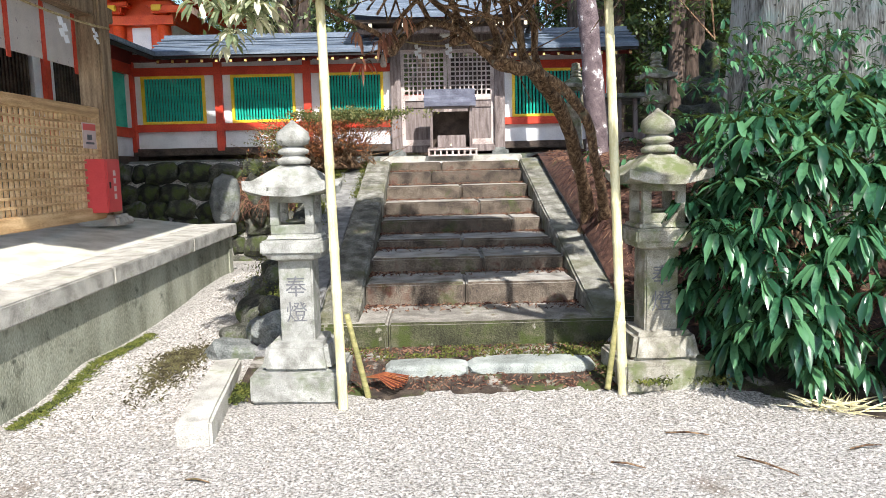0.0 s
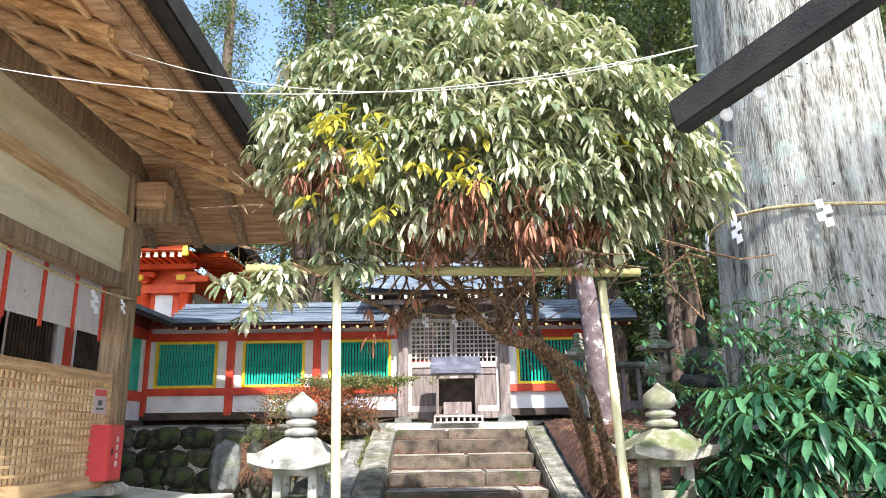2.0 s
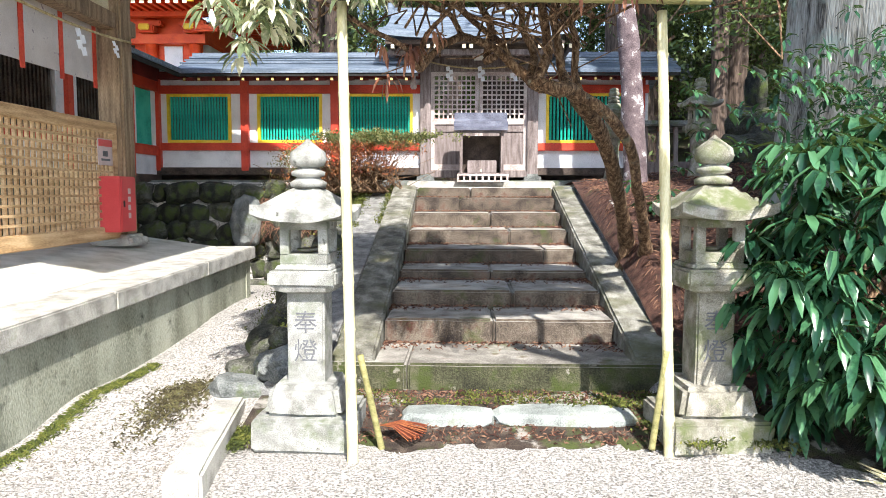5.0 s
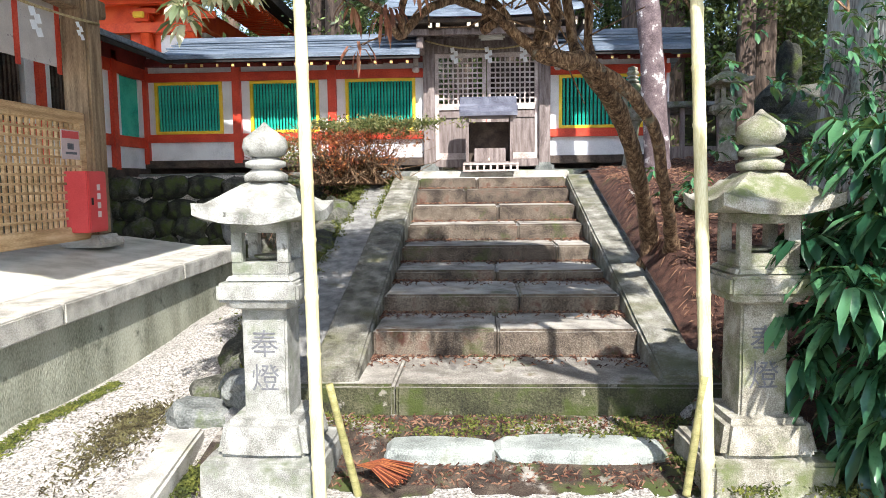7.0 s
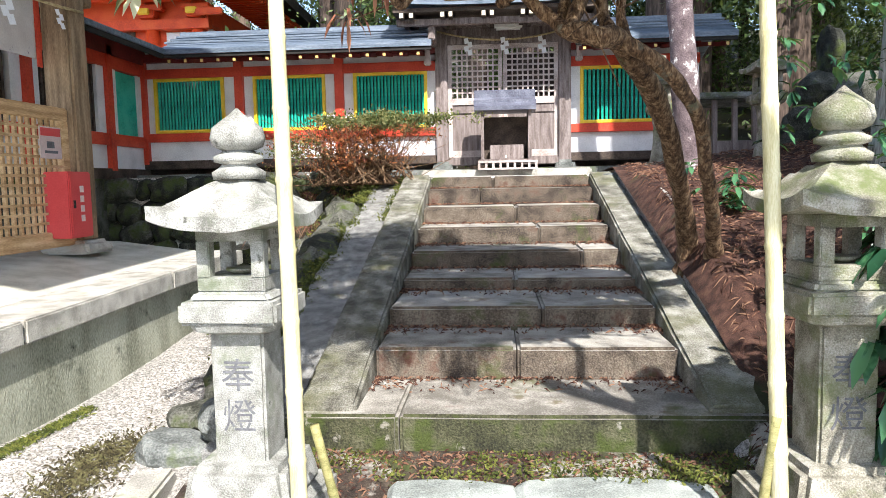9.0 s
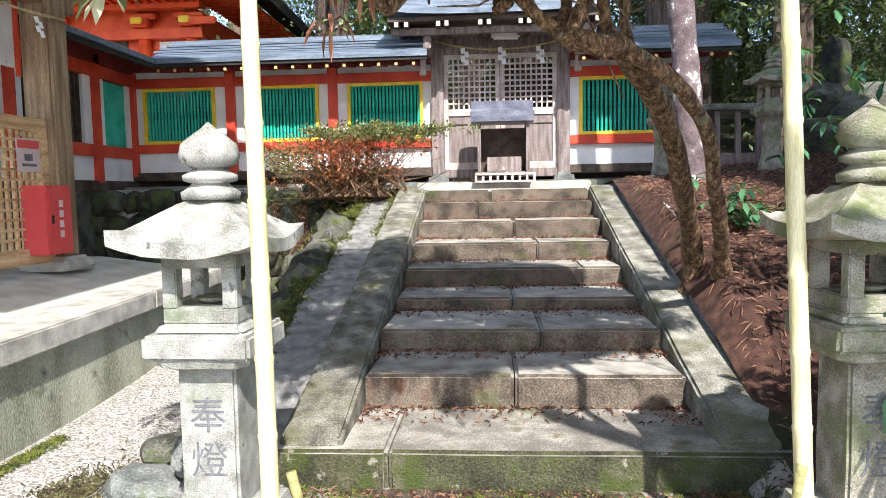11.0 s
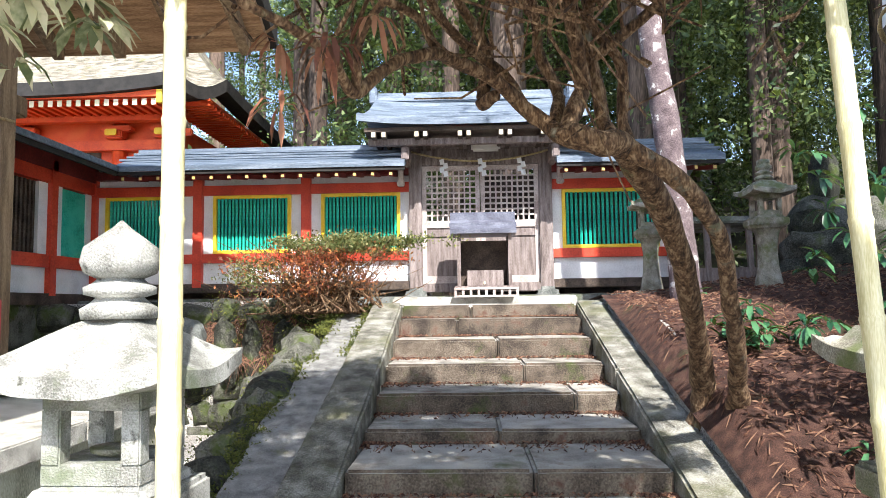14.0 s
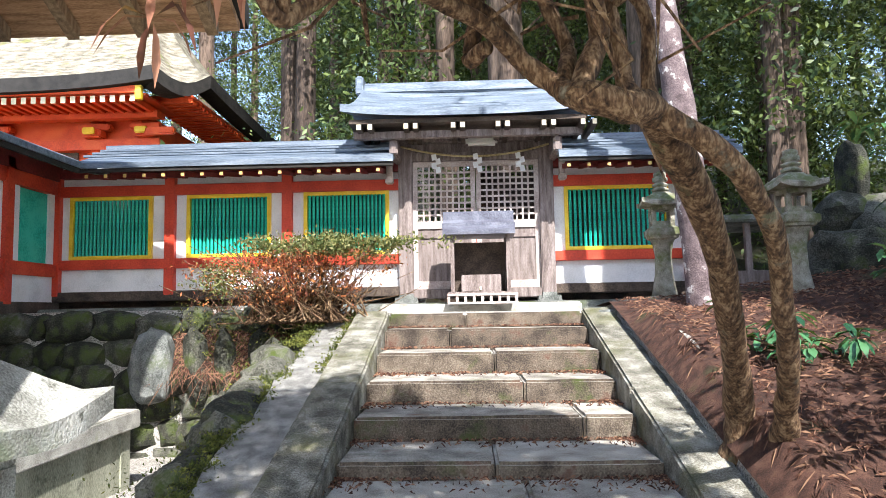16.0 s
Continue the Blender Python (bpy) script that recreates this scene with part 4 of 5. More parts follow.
for k in range(26):
    a = rb.uniform(0, 6.28)
    e = np.array((2.62 + 0.8 * math.cos(a), -0.5 + 0.6 * math.sin(a), rb.uniform(0.7, 1.6)))
    limb("stem", [(2.6 + rb.normal(0, 0.15), -0.35 + rb.normal(0, 0.12), 0.05, 0.025), tuple((np.array((2.62, -0.4, 0.5)) + e) / 2) + (0.02,), tuple(e) + (0.008,)], bark, bush, 6, 0.2, 4)
back_bush = thing("evergreen_shrub", "dense small-leaved evergreen shrub at the foot of the great cedar", "shrub")
leaf_cloud("foliage", [((3.05 + rb.normal(0, 0.6), 0.55 + rb.normal(0, 0.3), 1.95 + rb.normal(0, 0.5)), (rb.normal(0, 0.5), -0.5, 0.6)) for _ in range(430)], leaf_dark, back_bush, 0.13, 0.036, 8, 0.8, 53)
for k in range(8):
    limb("stem", [(2.95, 0.7, 0.6, 0.02), (2.95 + rb.normal(0, 0.2), 0.65, 1.2, 0.014), (2.95 + rb.normal(0, 0.45), 0.6, 1.9, 0.006)], bark, back_bush, 5, 0, 3)
low_bush = thing("undergrowth_bush", "low broad-leaved shrub at the foot of the leaning tree", "bush")
leaf_cloud("foliage", [((1.98 + rb.normal(0, 0.2), 2.6 + rb.normal(0, 0.2), 1.62 + rb.normal(0, 0.1)), (rb.normal(0, 0.4), -0.3, 0.8)) for _ in range(26)], leaf_dark, low_bush, 0.17, 0.05, 7, 0.8, 52)
for k in range(6):
    limb("stem", [(1.98, 2.6, 1.3, 0.012), (1.98 + rb.normal(0, 0.08), 2.6, 1.5, 0.01), (1.98 + rb.normal(0, 0.2), 2.6 + rb.normal(0, 0.1), 1.65, 0.005)], bark, low_bush, 5, 0, 3)

settle(back_bush, low_bush)
# ---- azalea shrub before the wall ----
shrub = thing("azalea_shrub", "clipped azalea shrub with a green top and rusty bare lower twigs", "shrub")
rz = np.random.default_rng(60)
V, F = [], []
for _ in range(260):
    b0 = np.array((rz.normal(-1.85, 0.3), rz.normal(5.0, 0.15), 1.9))
    e = np.array((rz.normal(-1.9, 0.48), rz.normal(4.9, 0.28), rz.uniform(2.2, 2.72)))
    m1 = b0 + (e - b0) * 0.5 + rz.normal(0, 0.10, 3)
    v, f = tube_data([b0, m1, e], [0.010, 0.006, 0.003], 4)
    F += [tuple(i + len(V) for i in g) for g in f]
    V += v
part("twig_tangle", mesh_from("twig_tangle", V, F, bark), bark, shrub)
top = [(rz.normal(-1.50, 0.42), rz.normal(4.85, 0.25), 2.70 - 0.05 * abs(rz.normal())) for _ in range(100)]
tuft_cloud("green_foliage", top, leaf_shrub, shrub, 60, (0.07, 0.07, 0.035), 0.022, 61)
tuft_cloud("rusty_foliage", [(rz.normal(-2.0, 0.42), rz.normal(4.85, 0.25), rz.uniform(2.1, 2.62)) for _ in range(130)], leaf_rust, shrub, 36, (0.08, 0.08, 0.05), 0.02, 62)
tuft_cloud("low_foliage", [(rz.normal(-2.65, 0.22), rz.normal(4.9, 0.2), rz.uniform(2.2, 2.5)) for _ in range(30)], leaf_shrub, shrub, 40, (0.08, 0.08, 0.04), 0.02, 63)
settle(shrub)

# ---- red corridor wall ----
def vslats(bm, x0, x1, y, z0, z1, n, w, d=0.03):
    for k in range(n):
        c = x0 + (x1 - x0) * (k + 0.5) / n
        add_box(bm, c - w / 2, c + w / 2, y, y + d, z0, z1)
    return bm


def window_panel(x0, x1, z0, z1, y, n, parent):
    """Yellow frame with upright green slats; a dark sheet set behind stands for the unlit space."""
    w = thing("slatted_window", "", "")
    w.parent = parent
    w["label"] = "yellow-framed opening with upright green slats"
    f = 0.045
    part("frame", boxes([(x0, x1, y - 0.03, y + 0.05, z0, z0 + f), (x0, x1, y - 0.03, y + 0.05, z1 - f, z1), (x0, x0 + f, y - 0.03, y + 0.05, z0 + f, z1 - f), (x1 - f, x1, y - 0.03, y + 0.05, z0 + f, z1 - f)]), yellow_paint, w)
    for k in range(n):
        a = x0 + f + (x1 - x0 - 2 * f) * (k + 0.5) / n
        part("slat", SLAT, green_paint, w).location = (a, y + 0.02, z0 + f)
    return w


SLAT = mesh_from("slat", [(-0.0165, -0.02, 0), (0, -0.034, 0), (0.0165, -0.02, 0), (0.0165, 0.0, 0), (-0.0165, 0.0, 0), (-0.0165, -0.02, 0.72), (0, -0.034, 0.72), (0.0165, -0.02, 0.72), (0.0165, 0.0, 0.72), (-0.0165, 0.0, 0.72)],
                 [(0, 1, 6, 5), (1, 2, 7, 6), (2, 3, 8, 7), (3, 4, 9, 8), (4, 0, 5, 9), (0, 4, 3, 2, 1), (5, 6, 7, 8, 9)], green_paint)


def corridor(name, x0, x1, posts, wins, backing):
    t = thing(name, "vermilion timber corridor wall with white plaster and green slatted openings", "wall", kind="structure")
    y = YW
    part("plaster_base", block(x0, x1, y + 0.02, y + 0.12, 2.40, 2.71), plaster, t)
    part("sill", block(x0, x1, y - 0.06, y + 0.16, 2.28, 2.405, bevel=0.01), dark_timber, t)
    part("lower_beam", block(x0, x1, y - 0.05, y + 0.10, 2.69, 2.815, bevel=0.006), red, t)
    part("upper_beam", block(x0, x1, y - 0.05, y + 0.10, 3.635, 3.77, bevel=0.006), red, t)
    part("frieze", block(x0, x1, y + 0.02, y + 0.10, 3.77, 4.05), plaster, t)
    # the eave purlin is a darker red than the beams
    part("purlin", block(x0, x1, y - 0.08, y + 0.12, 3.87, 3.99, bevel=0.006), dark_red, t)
    for p in posts:
        part("post", block(p - 0.065, p + 0.065, y - 0.07, y + 0.12, 2.35, 3.90, bevel=0.008), red, t)
    edges = sorted([x0, x1] + [v for w in wins for v in w])
    for a, b in zip(edges[::2], edges[1::2]):
        part("plaster_strip", block(a, b, y + 0.01, y + 0.09, 2.815, 3.635), plaster, t)
    for a, b in wins:
        window_panel(a, b, 2.82, 3.63, y - 0.005, 20, t)
    # dark sheet in place of the unlit space behind the slats
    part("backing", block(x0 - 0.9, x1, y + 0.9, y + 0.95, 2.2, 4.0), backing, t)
    return t


cw1 = corridor("wall_north", -5.62, -1.02, [-5.47, -3.97, -2.455], [(-5.29, -4.21), (-3.76, -2.67), (-2.245, -1.15)], dark_timber)
cw2 = corridor("wall_north_east", 0.93, 2.75, [2.62], [(1.07, 2.37)], dark_timber)


def corridor_roof(name, x0, x1, label):
    t = thing(name, label, "roof", kind="structure")
    ye, yr = 5.92, 6.75
    bm = bmesh.new()
    prof = [(ye, 3.86), (ye, 3.925), (ye + 0.02, 3.94), (6.3, 4.08), (yr - 0.1, 4.25), (yr - 0.1, 4.31), (yr + 0.1, 4.31), (yr + 0.1, 4.25), (7.6, 3.92), (7.6, 3.84), (yr, 4.12)]
    va = [bm.verts.new((x0, *p)) for p in prof]
    vb = [bm.verts.new((x1, *p)) for p in prof]
    n = len(prof)
    for k in range(n):
        bm.faces.new([va[k], vb[k], vb[(k + 1) % n], va[(k + 1) % n]])
    bm.faces.new(va[::-1])
    bm.faces.new(vb)
    bmesh.ops.recalc_face_normals(bm, faces=bm.faces)
    part("covering", bm, roof_metal, t)
    for k in range(3):
        y0 = ye + 0.18 + 0.2 * k
        z0 = 3.975 + (y0 - ye) * 0.40 - 0.012
        part("roof_seam", block(x0, x1, y0, y0 + 0.03, z0, z0 + 0.03, bevel=0.006), roof_metal, t)
    part("fascia", block(x0, x1, ye + 0.02, ye + 0.06, 3.815, 3.86), black, t)
    k = x0 + 0.12
    while k < x1:
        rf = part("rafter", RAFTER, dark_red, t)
        rf.location = (k, ye + 0.06, 3.745)
        part("rafter_cap", CAP, cap_paint, rf)
        k += 0.235
    return t


RAFTER = bpy.data.meshes.new("rafter")
b = block(-0.025, 0.025, 0.0, 0.75, 0.0, 0.055)
for v in b.verts:
    v.co.z += v.co.y * 0.16
b.to_mesh(RAFTER)
b.free()
RAFTER.materials.append(dark_red)
CAP = bpy.data.meshes.new("rafter_cap")
b = block(-0.02, 0.02, -0.012, -0.001, 0.006, 0.048, bevel=0.004)
b.to_mesh(CAP)
b.free()
CAP.materials.append(cap_paint)
cr1 = corridor_roof("corridor_roof", -4.85, -1.02, "slate-blue metal corridor roof with yellow-tipped rafters")
cr2 = corridor_roof("corridor_roof_east", 0.93, 3.05, "slate-blue metal corridor roof with yellow-tipped rafters")

# left wing, running towards the yard
wing = thing("wall_west", "vermilion corridor wing, its window shade painted as dark bars", "wall", kind="structure")
WX = -5.48
part("plaster_base", block(WX - 0.1, WX, 1.6, YW, 2.28, 2.62), plaster, wing)
part("lower_beam", block(WX - 0.1, WX + 0.05, 1.6, YW - 0.07, 2.60, 2.76), red, wing)
part("upper_beam", block(WX - 0.1, WX + 0.05, 1.6, YW - 0.07, 3.66, 3.83), red, wing)
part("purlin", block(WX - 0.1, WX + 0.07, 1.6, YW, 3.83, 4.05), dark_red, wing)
part("sill", block(WX - 0.12, WX + 0.06, 1.6, YW, 2.14, 2.28), dark_timber, wing)
# dark sheet standing for the unlit inside of the wing
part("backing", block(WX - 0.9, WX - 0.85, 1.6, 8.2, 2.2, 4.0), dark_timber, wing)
part("plaster_strip", block(WX - 0.07, WX + 0.01, 6.45, YW + 0.01, 2.76, 3.66), plaster, wing)
part("plaster_strip", block(WX - 0.07, WX + 0.01, 1.6, 2.5, 2.76, 3.66), plaster, wing)
part("end_wall", block(WX - 0.9, WX, 1.5, 1.6, 0.0, 4.0), dark_timber, wing)
part("foundation", block(WX - 1.2, WX + 0.02, 1.6, YW - 0.9, 0.0, 2.14), rock, wing)
for y in (5.62, 3.9, 2.2):
    part("post", block(WX - 0.08, WX + 0.07, y - 0.065, y + 0.065, 2.25, 3.95), red, wing)
    part("plaster_strip", block(WX - 0.07, WX + 0.01, y - 0.25, y + 0.25, 2.76, 3.66), plaster, wing)
# bars of the two nearer windows are darkened to paint the wing's shade
for ya, yb, mt in ((5.9, 6.45, green_paint), (4.2, 5.35, dark_timber), (2.5, 3.6, dark_timber)):
    for k in range(14):
        a = ya + (yb - ya) * (k + 0.5) / 14
        part("bar", block(WX - 0.05, WX - 0.01, a - 0.02, a + 0.02, 2.77, 3.65), mt, wing)
wr = thing("wing_roof", "slate-blue metal roof of the side wing", "roof", kind="structure")
bm = bmesh.new()
prof = [(-4.75, 3.86), (-4.75, 3.93), (-5.15, 4.08), (-5.6, 4.28), (-5.8, 4.28), (-6.65, 3.92), (-6.65, 3.84), (-5.7, 4.12)]
va, vb = [bm.verts.new((x, 1.4, z)) for x, z in prof], [bm.verts.new((x, 7.2, z)) for x, z in prof]
for k in range(len(prof)):
    bm.faces.new([va[k], vb[k], vb[(k + 1) % len(prof)], va[(k + 1) % len(prof)]])
bm.faces.new(va)
bm.faces.new(vb[::-1])
bmesh.ops.recalc_face_normals(bm, faces=bm.faces)
part("covering", bm, roof_metal, wr)
part("fascia", block(-4.81, -4.77, 1.4, 5.9, 3.80, 3.86), black, wr)
# stone skirt under the walls
part_ob = part("wall_foundation", block(-5.6, 3.1, 6.2, 7.4, 1.7, 2.19, bevel=0.02, rough=0.01, cuts=6), grey_rock)
tagged(part_ob, "low grey stone foundation course under the corridor", "foundation", kind="structure")

# ---- gate ----
gate = thing("shrine_gate", "weathered wooden gate with lattice doors and slate-blue roof", "gate")
for a in (-1.02, 0.755):
    part("post", block(a, a + 0.175, YW - 0.12, YW + 0.06, 2.28, 4.22, bevel=0.012), gate_wood, gate)
    part("post_base", block(a - 0.08, a + 0.255, YW - 0.22, YW + 0.12, 2.10, 2.30, bevel=0.04, taper=0.25), grey_rock, gate, "pale stone post base")
part("lintel", block(-1.0, 0.91, YW - 0.08, YW + 0.05, 3.985, 4.09, bevel=0.01), gate_wood, gate)
part("upper_beam", block(-1.25, 1.15, YW - 0.14, YW + 0.05, 4.22, 4.34, bevel=0.01), gate_wood, gate)
part("header_board", block(-0.85, 0.76, YW - 0.02, YW + 0.03, 4.09, 4.22), gate_wood, gate)
part("threshold", block(-0.845, 0.755, YW - 0.10, YW + 0.06, 2.24, 2.36, bevel=0.01), gate_wood, gate)
for x0, x1 in ((-0.845, -0.05), (-0.04, 0.755)):
    d = thing("door", "", "")
    d.parent = gate
    d["label"] = "lattice-topped wooden door leaf, closed"
    y = YW - 0.03
    part("frame", boxes([(x0, x0 + 0.06, y, y + 0.05, 2.36, 3.985), (x1 - 0.06, x1, y, y + 0.05, 2.36, 3.985), (x0 + 0.06, x1 - 0.06, y, y + 0.05, 3.92, 3.985), (x0 + 0.06, x1 - 0.06, y, y + 0.05, 3.12, 3.22), (x0 + 0.06, x1 - 0.06, y, y + 0.05, 2.36, 2.46)], 0.005), gate_lattice, d)
    part("panel", block(x0 + 0.06, x1 - 0.06, y + 0.02, y + 0.04, 2.46, 3.12), gate_wood, d)
    part("rail", block(x0 + 0.06, x1 - 0.06, y, y + 0.02, 3.0, 3.05, bevel=0.004), gate_wood, d)
    for k in range(1, 9):
        c = x0 + 0.06 + (x1 - x0 - 0.12) * k / 9
        part("lattice_bar", block(c - 0.011, c + 0.011, y + 0.008, y + 0.032, 3.22, 3.92), gate_lattice, d)
    for k in range(1, 9):
        c = 3.22 + 0.70 * k / 9
        part("lattice_bar", block(x0 + 0.06, x1 - 0.06, y + 0.012, y + 0.036, c - 0.011, c + 0.011), gate_lattice, d)
inner = thing("inner_fence", "red-painted fence seen through the gate lattice", "fence", kind="structure")
part("rail", block(-1.2, 1.0, YW + 2.2, YW + 2.3, 3.25, 3.45), red, inner)
part("board", block(-1.2, 1.0, YW + 2.31, YW + 2.34, 2.3, 3.1), red, inner)
for k in range(9):
    part("picket", block(-1.1 + k * 0.25, -1.0 + k * 0.25, YW + 2.2, YW + 2.3, 2.3, 3.25), plaster if k % 2 else red, inner)
gate_lamp = ob = part("lamp", block(-0.16, 0.24, YW - 0.22, YW - 0.10, 4.15, 4.26, bevel=0.03), lamp_glass)
tagged(ob, "small oblong white lamp under the gate eaves", "lamp")
# gate roof: concave slope, boarded eaves, ridge
groof = thing("roof", "", "")
groof.parent = gate
groof["label"] = "curved slate-blue metal roof with a boxed ridge"
bm = bmesh.new()
GX, GH = -0.14, 1.47
prof = [(5.72, 4.34), (5.72, 4.43), (5.95, 4.49), (6.2, 4.60), (6.45, 4.77), (6.6, 4.89), (6.7, 4.89), (6.9, 4.77), (7.15, 4.60), (7.6, 4.43), (7.6, 4.34), (6.65, 4.55)]
rows = []
nx = 16
for i in range(nx + 1):
    u = 2 * i / nx - 1
    lift = 0.075 * abs(u) ** 3
    rows.append([bm.verts.new((GX + u * (GH - 0.16 * (k if k < 6 else 11 - k) / 5 * (1 if 1 < k < 10 else 0)), yy, zz + lift)) for k, (yy, zz) in enumerate(prof)])
for a, b2 in zip(rows, rows[1:]):
    for k in range(len(prof)):
        bm.faces.new([a[k], b2[k], b2[(k + 1) % len(prof)], a[(k + 1) % len(prof)]])
bm.faces.new(rows[0])
bm.faces.new(rows[-1][::-1])
bmesh.ops.recalc_face_normals(bm, faces=bm.faces)
part("covering", bm, roof_metal, groof)
part("ridge", block(GX - 1.32, GX + 1.32, 6.54, 6.76, 4.87, 5.01, bevel=0.02), roof_metal, groof)
for s in (-1, 1):
    part("ridge_end", block(GX + s * 1.36 - 0.05, GX + s * 1.36 + 0.05, 6.5, 6.8, 4.85, 5.10, bevel=0.02), roof_metal, groof)
for k, (yy, zz) in enumerate(((5.98, 4.515), (6.22, 4.625), (6.46, 4.79))):
    part("roof_seam", block(GX - 1.37, GX + 1.37, yy, yy + 0.02, zz - 0.01, zz + 0.025, bevel=0.005), roof_metal, groof)
part("eave_board", block(GX - 1.38, GX + 1.38, 5.80, 6.6, 4.28, 4.33), dark_timber, groof)
part("eave_beam", block(GX - 1.35, GX + 1.35, 5.95, 6.05, 4.14, 4.22), gate_wood, groof)
for c in (-1.40, -1.27, -0.85, -0.74, -0.30, -0.19, 0.22, 0.33, 0.75, 0.86, 1.2, 1.33):
    rf = part("rafter", block(c - 0.03, c + 0.03, 5.78, 6.6, 4.20, 4.27), dark_timber, groof)
    part("rafter_tip", block(c - 0.024, c + 0.024, 5.772, 5.778, 4.205, 4.265), ivory, rf)
for s, x in ((-1, -1.02), (1, 0.93)):
    part("bracket", block(x - 0.05, x + 0.05, 6.0, 6.6, 3.95, 4.14, bevel=0.02), gate_wood, groof)
    c = x + s * 0.10
    part("carved_bracket", boxes([(c - 0.035, c + 0.035, 6.40, 6.52, 3.75, 4.0), (c - 0.05, c + 0.05, 6.36, 6.5, 3.98, 4.12), (c - 0.05, c + 0.05, 6.38, 6.5, 3.68, 3.76)], 0.015), gate_lattice, groof)
part("stone_threshold", block(-1.2, 1.15, 6.0, 6.62, 1.9, 2.17, bevel=0.02, rough=0.008, cuts=4), kerb_stone, gate, "pale stone step below the gate")


def shide(name, x, y, z, s, label, group, yaw=0):
    """A zigzag paper streamer of four linked leaves, each folded over the last."""
    t = thing(name, label, "paper streamer", group, at=(x, y, z))
    t.rotation_euler = (0, 0, yaw)
    for k in range(4):
        dx = (0.35 if k % 2 else -0.15) * s
        ob = part("fold", mesh_from("fold", [(dx - 0.3 * s, -0.004 * k, -0.55 * s * k), (dx + 0.3 * s, -0.004 * k, -0.55 * s * k + 0.12 * s), (dx + 0.42 * s, -0.004 * k - 0.01, -0.55 * s * (k + 1.15)), (dx - 0.18 * s, -0.004 * k - 0.01, -0.55 * s * (k + 1.15) - 0.12 * s),
                                             (dx - 0.3 * s, -0.004 * k + 0.003, -0.55 * s * k), (dx + 0.3 * s, -0.004 * k + 0.003, -0.55 * s * k + 0.12 * s), (dx + 0.42 * s, -0.004 * k - 0.007, -0.55 * s * (k + 1.15)), (dx - 0.18 * s, -0.004 * k - 0.007, -0.55 * s * (k + 1.15) - 0.12 * s)],
                            [(0, 1, 2, 3), (7, 6, 5, 4), (0, 4, 5, 1), (1, 5, 6, 2), (2, 6, 7, 3), (3, 7, 4, 0)], paper), paper, t)
    return t


def rope(name, a, b, sag, r, label, n=14, material=None):
    a, b = np.array(a, float), np.array(b, float)
    P = [a + (b - a) * k / n - np.array((0, 0, sag * 4 * (k / n) * (1 - k / n))) for k in range(n + 1)]
    return tagged(tube(name, P, [r * (1 + 0.15 * math.sin(2.4 * k)) for k in range(n + 1)], material or rope_mat, None, 6), label, "rope" if material is None else "cable")


gate_rope = rope("sacred_rope", (-0.98, YW - 0.16, 4.16), (0.88, YW - 0.16, 4.15), 0.14, 0.013, "thin straw rope strung across the gate")
gate_papers = []
for x in (-0.55, -0.03, 0.50):
    gate_papers.append(shide("paper_streamer", x, YW - 0.18, 4.04, 0.10, "white zigzag paper streamer hanging on the gate rope", "gate streamers"))

# offering box shrine
hut = thing("offering_box", "small wooden roofed offering box before the gate doors", "offering box")
hx, hy = -0.02, 6.05
bm = bmesh.new()
prof = [(hy - 0.30, 2.955), (hy - 0.30, 3.0), (hy - 0.05, 3.15), (hy - 0.05, 3.25), (hy + 0.05, 3.25), (hy + 0.05, 3.15), (hy + 0.30, 3.0), (hy + 0.30, 2.955)]
va, vb = [bm.verts.new((hx - 0.425, *p)) for p in prof], [bm.verts.new((hx + 0.405, *p)) for p in prof]
for k in range(8):
    bm.faces.new([va[k], vb[k], vb[(k + 1) % 8], va[(k + 1) % 8]])
bm.faces.new(va)
bm.faces.new(vb[::-1])
bmesh.ops.recalc_face_normals(bm, faces=bm.faces)
part("roof", bm, roof_dark, hut, "dark blue-grey metal roof")
part("roof_step", block(hx - 0.435, hx + 0.415, hy - 0.19, hy - 0.16, 3.05, 3.10), roof_dark, hut)
for sx in (-0.34, 0.30):
    for sy in (-0.22, 0.18):
        part("leg", block(hx + sx, hx + sx + 0.045, hy + sy, hy + sy + 0.045, 2.27, 2.98), gate_wood, hut)
part("back_board", block(hx - 0.30, hx + 0.30, hy + 0.17, hy + 0.185, 2.30, 2.9), dark_timber, hut)
part("side_board", block(hx - 0.325, hx - 0.31, hy - 0.17, hy + 0.18, 2.3, 2.9), dark_timber, hut)
part("side_board", block(hx + 0.31, hx + 0.325, hy - 0.17, hy + 0.18, 2.3, 2.9), dark_timber, hut)
part("coin_box", block(hx - 0.22, hx + 0.24, hy - 0.12, hy + 0.1, 2.30, 2.50, bevel=0.008), gate_wood, hut, "wooden coin box")
part("padlock", block(hx - 0.012, hx + 0.012, hy - 0.135, hy - 0.12, 2.32, 2.36, bevel=0.004), ivory, hut)
part("floor", block(hx - 0.38, hx + 0.40, hy - 0.27, hy + 0.24, 2.25, 2.30, bevel=0.008), gate_wood, hut)
part("grille", boxes([(hx - 0.38 + k * 0.096, hx - 0.35 + k * 0.096, hy - 0.29, hy - 0.27, 2.175, 2.27) for k in range(9)] + [(hx - 0.38, hx + 0.42, hy - 0.30, hy - 0.265, 2.16, 2.185), (hx - 0.38, hx + 0.42, hy - 0.30, hy - 0.265, 2.255, 2.28)]), gate_lattice, hut)

shifted(0.167, -0.435, cw1, cw2, cr1, cr2, wing, wr, part_ob, gate, inner, gate_lamp, gate_rope, hut, *gate_papers)

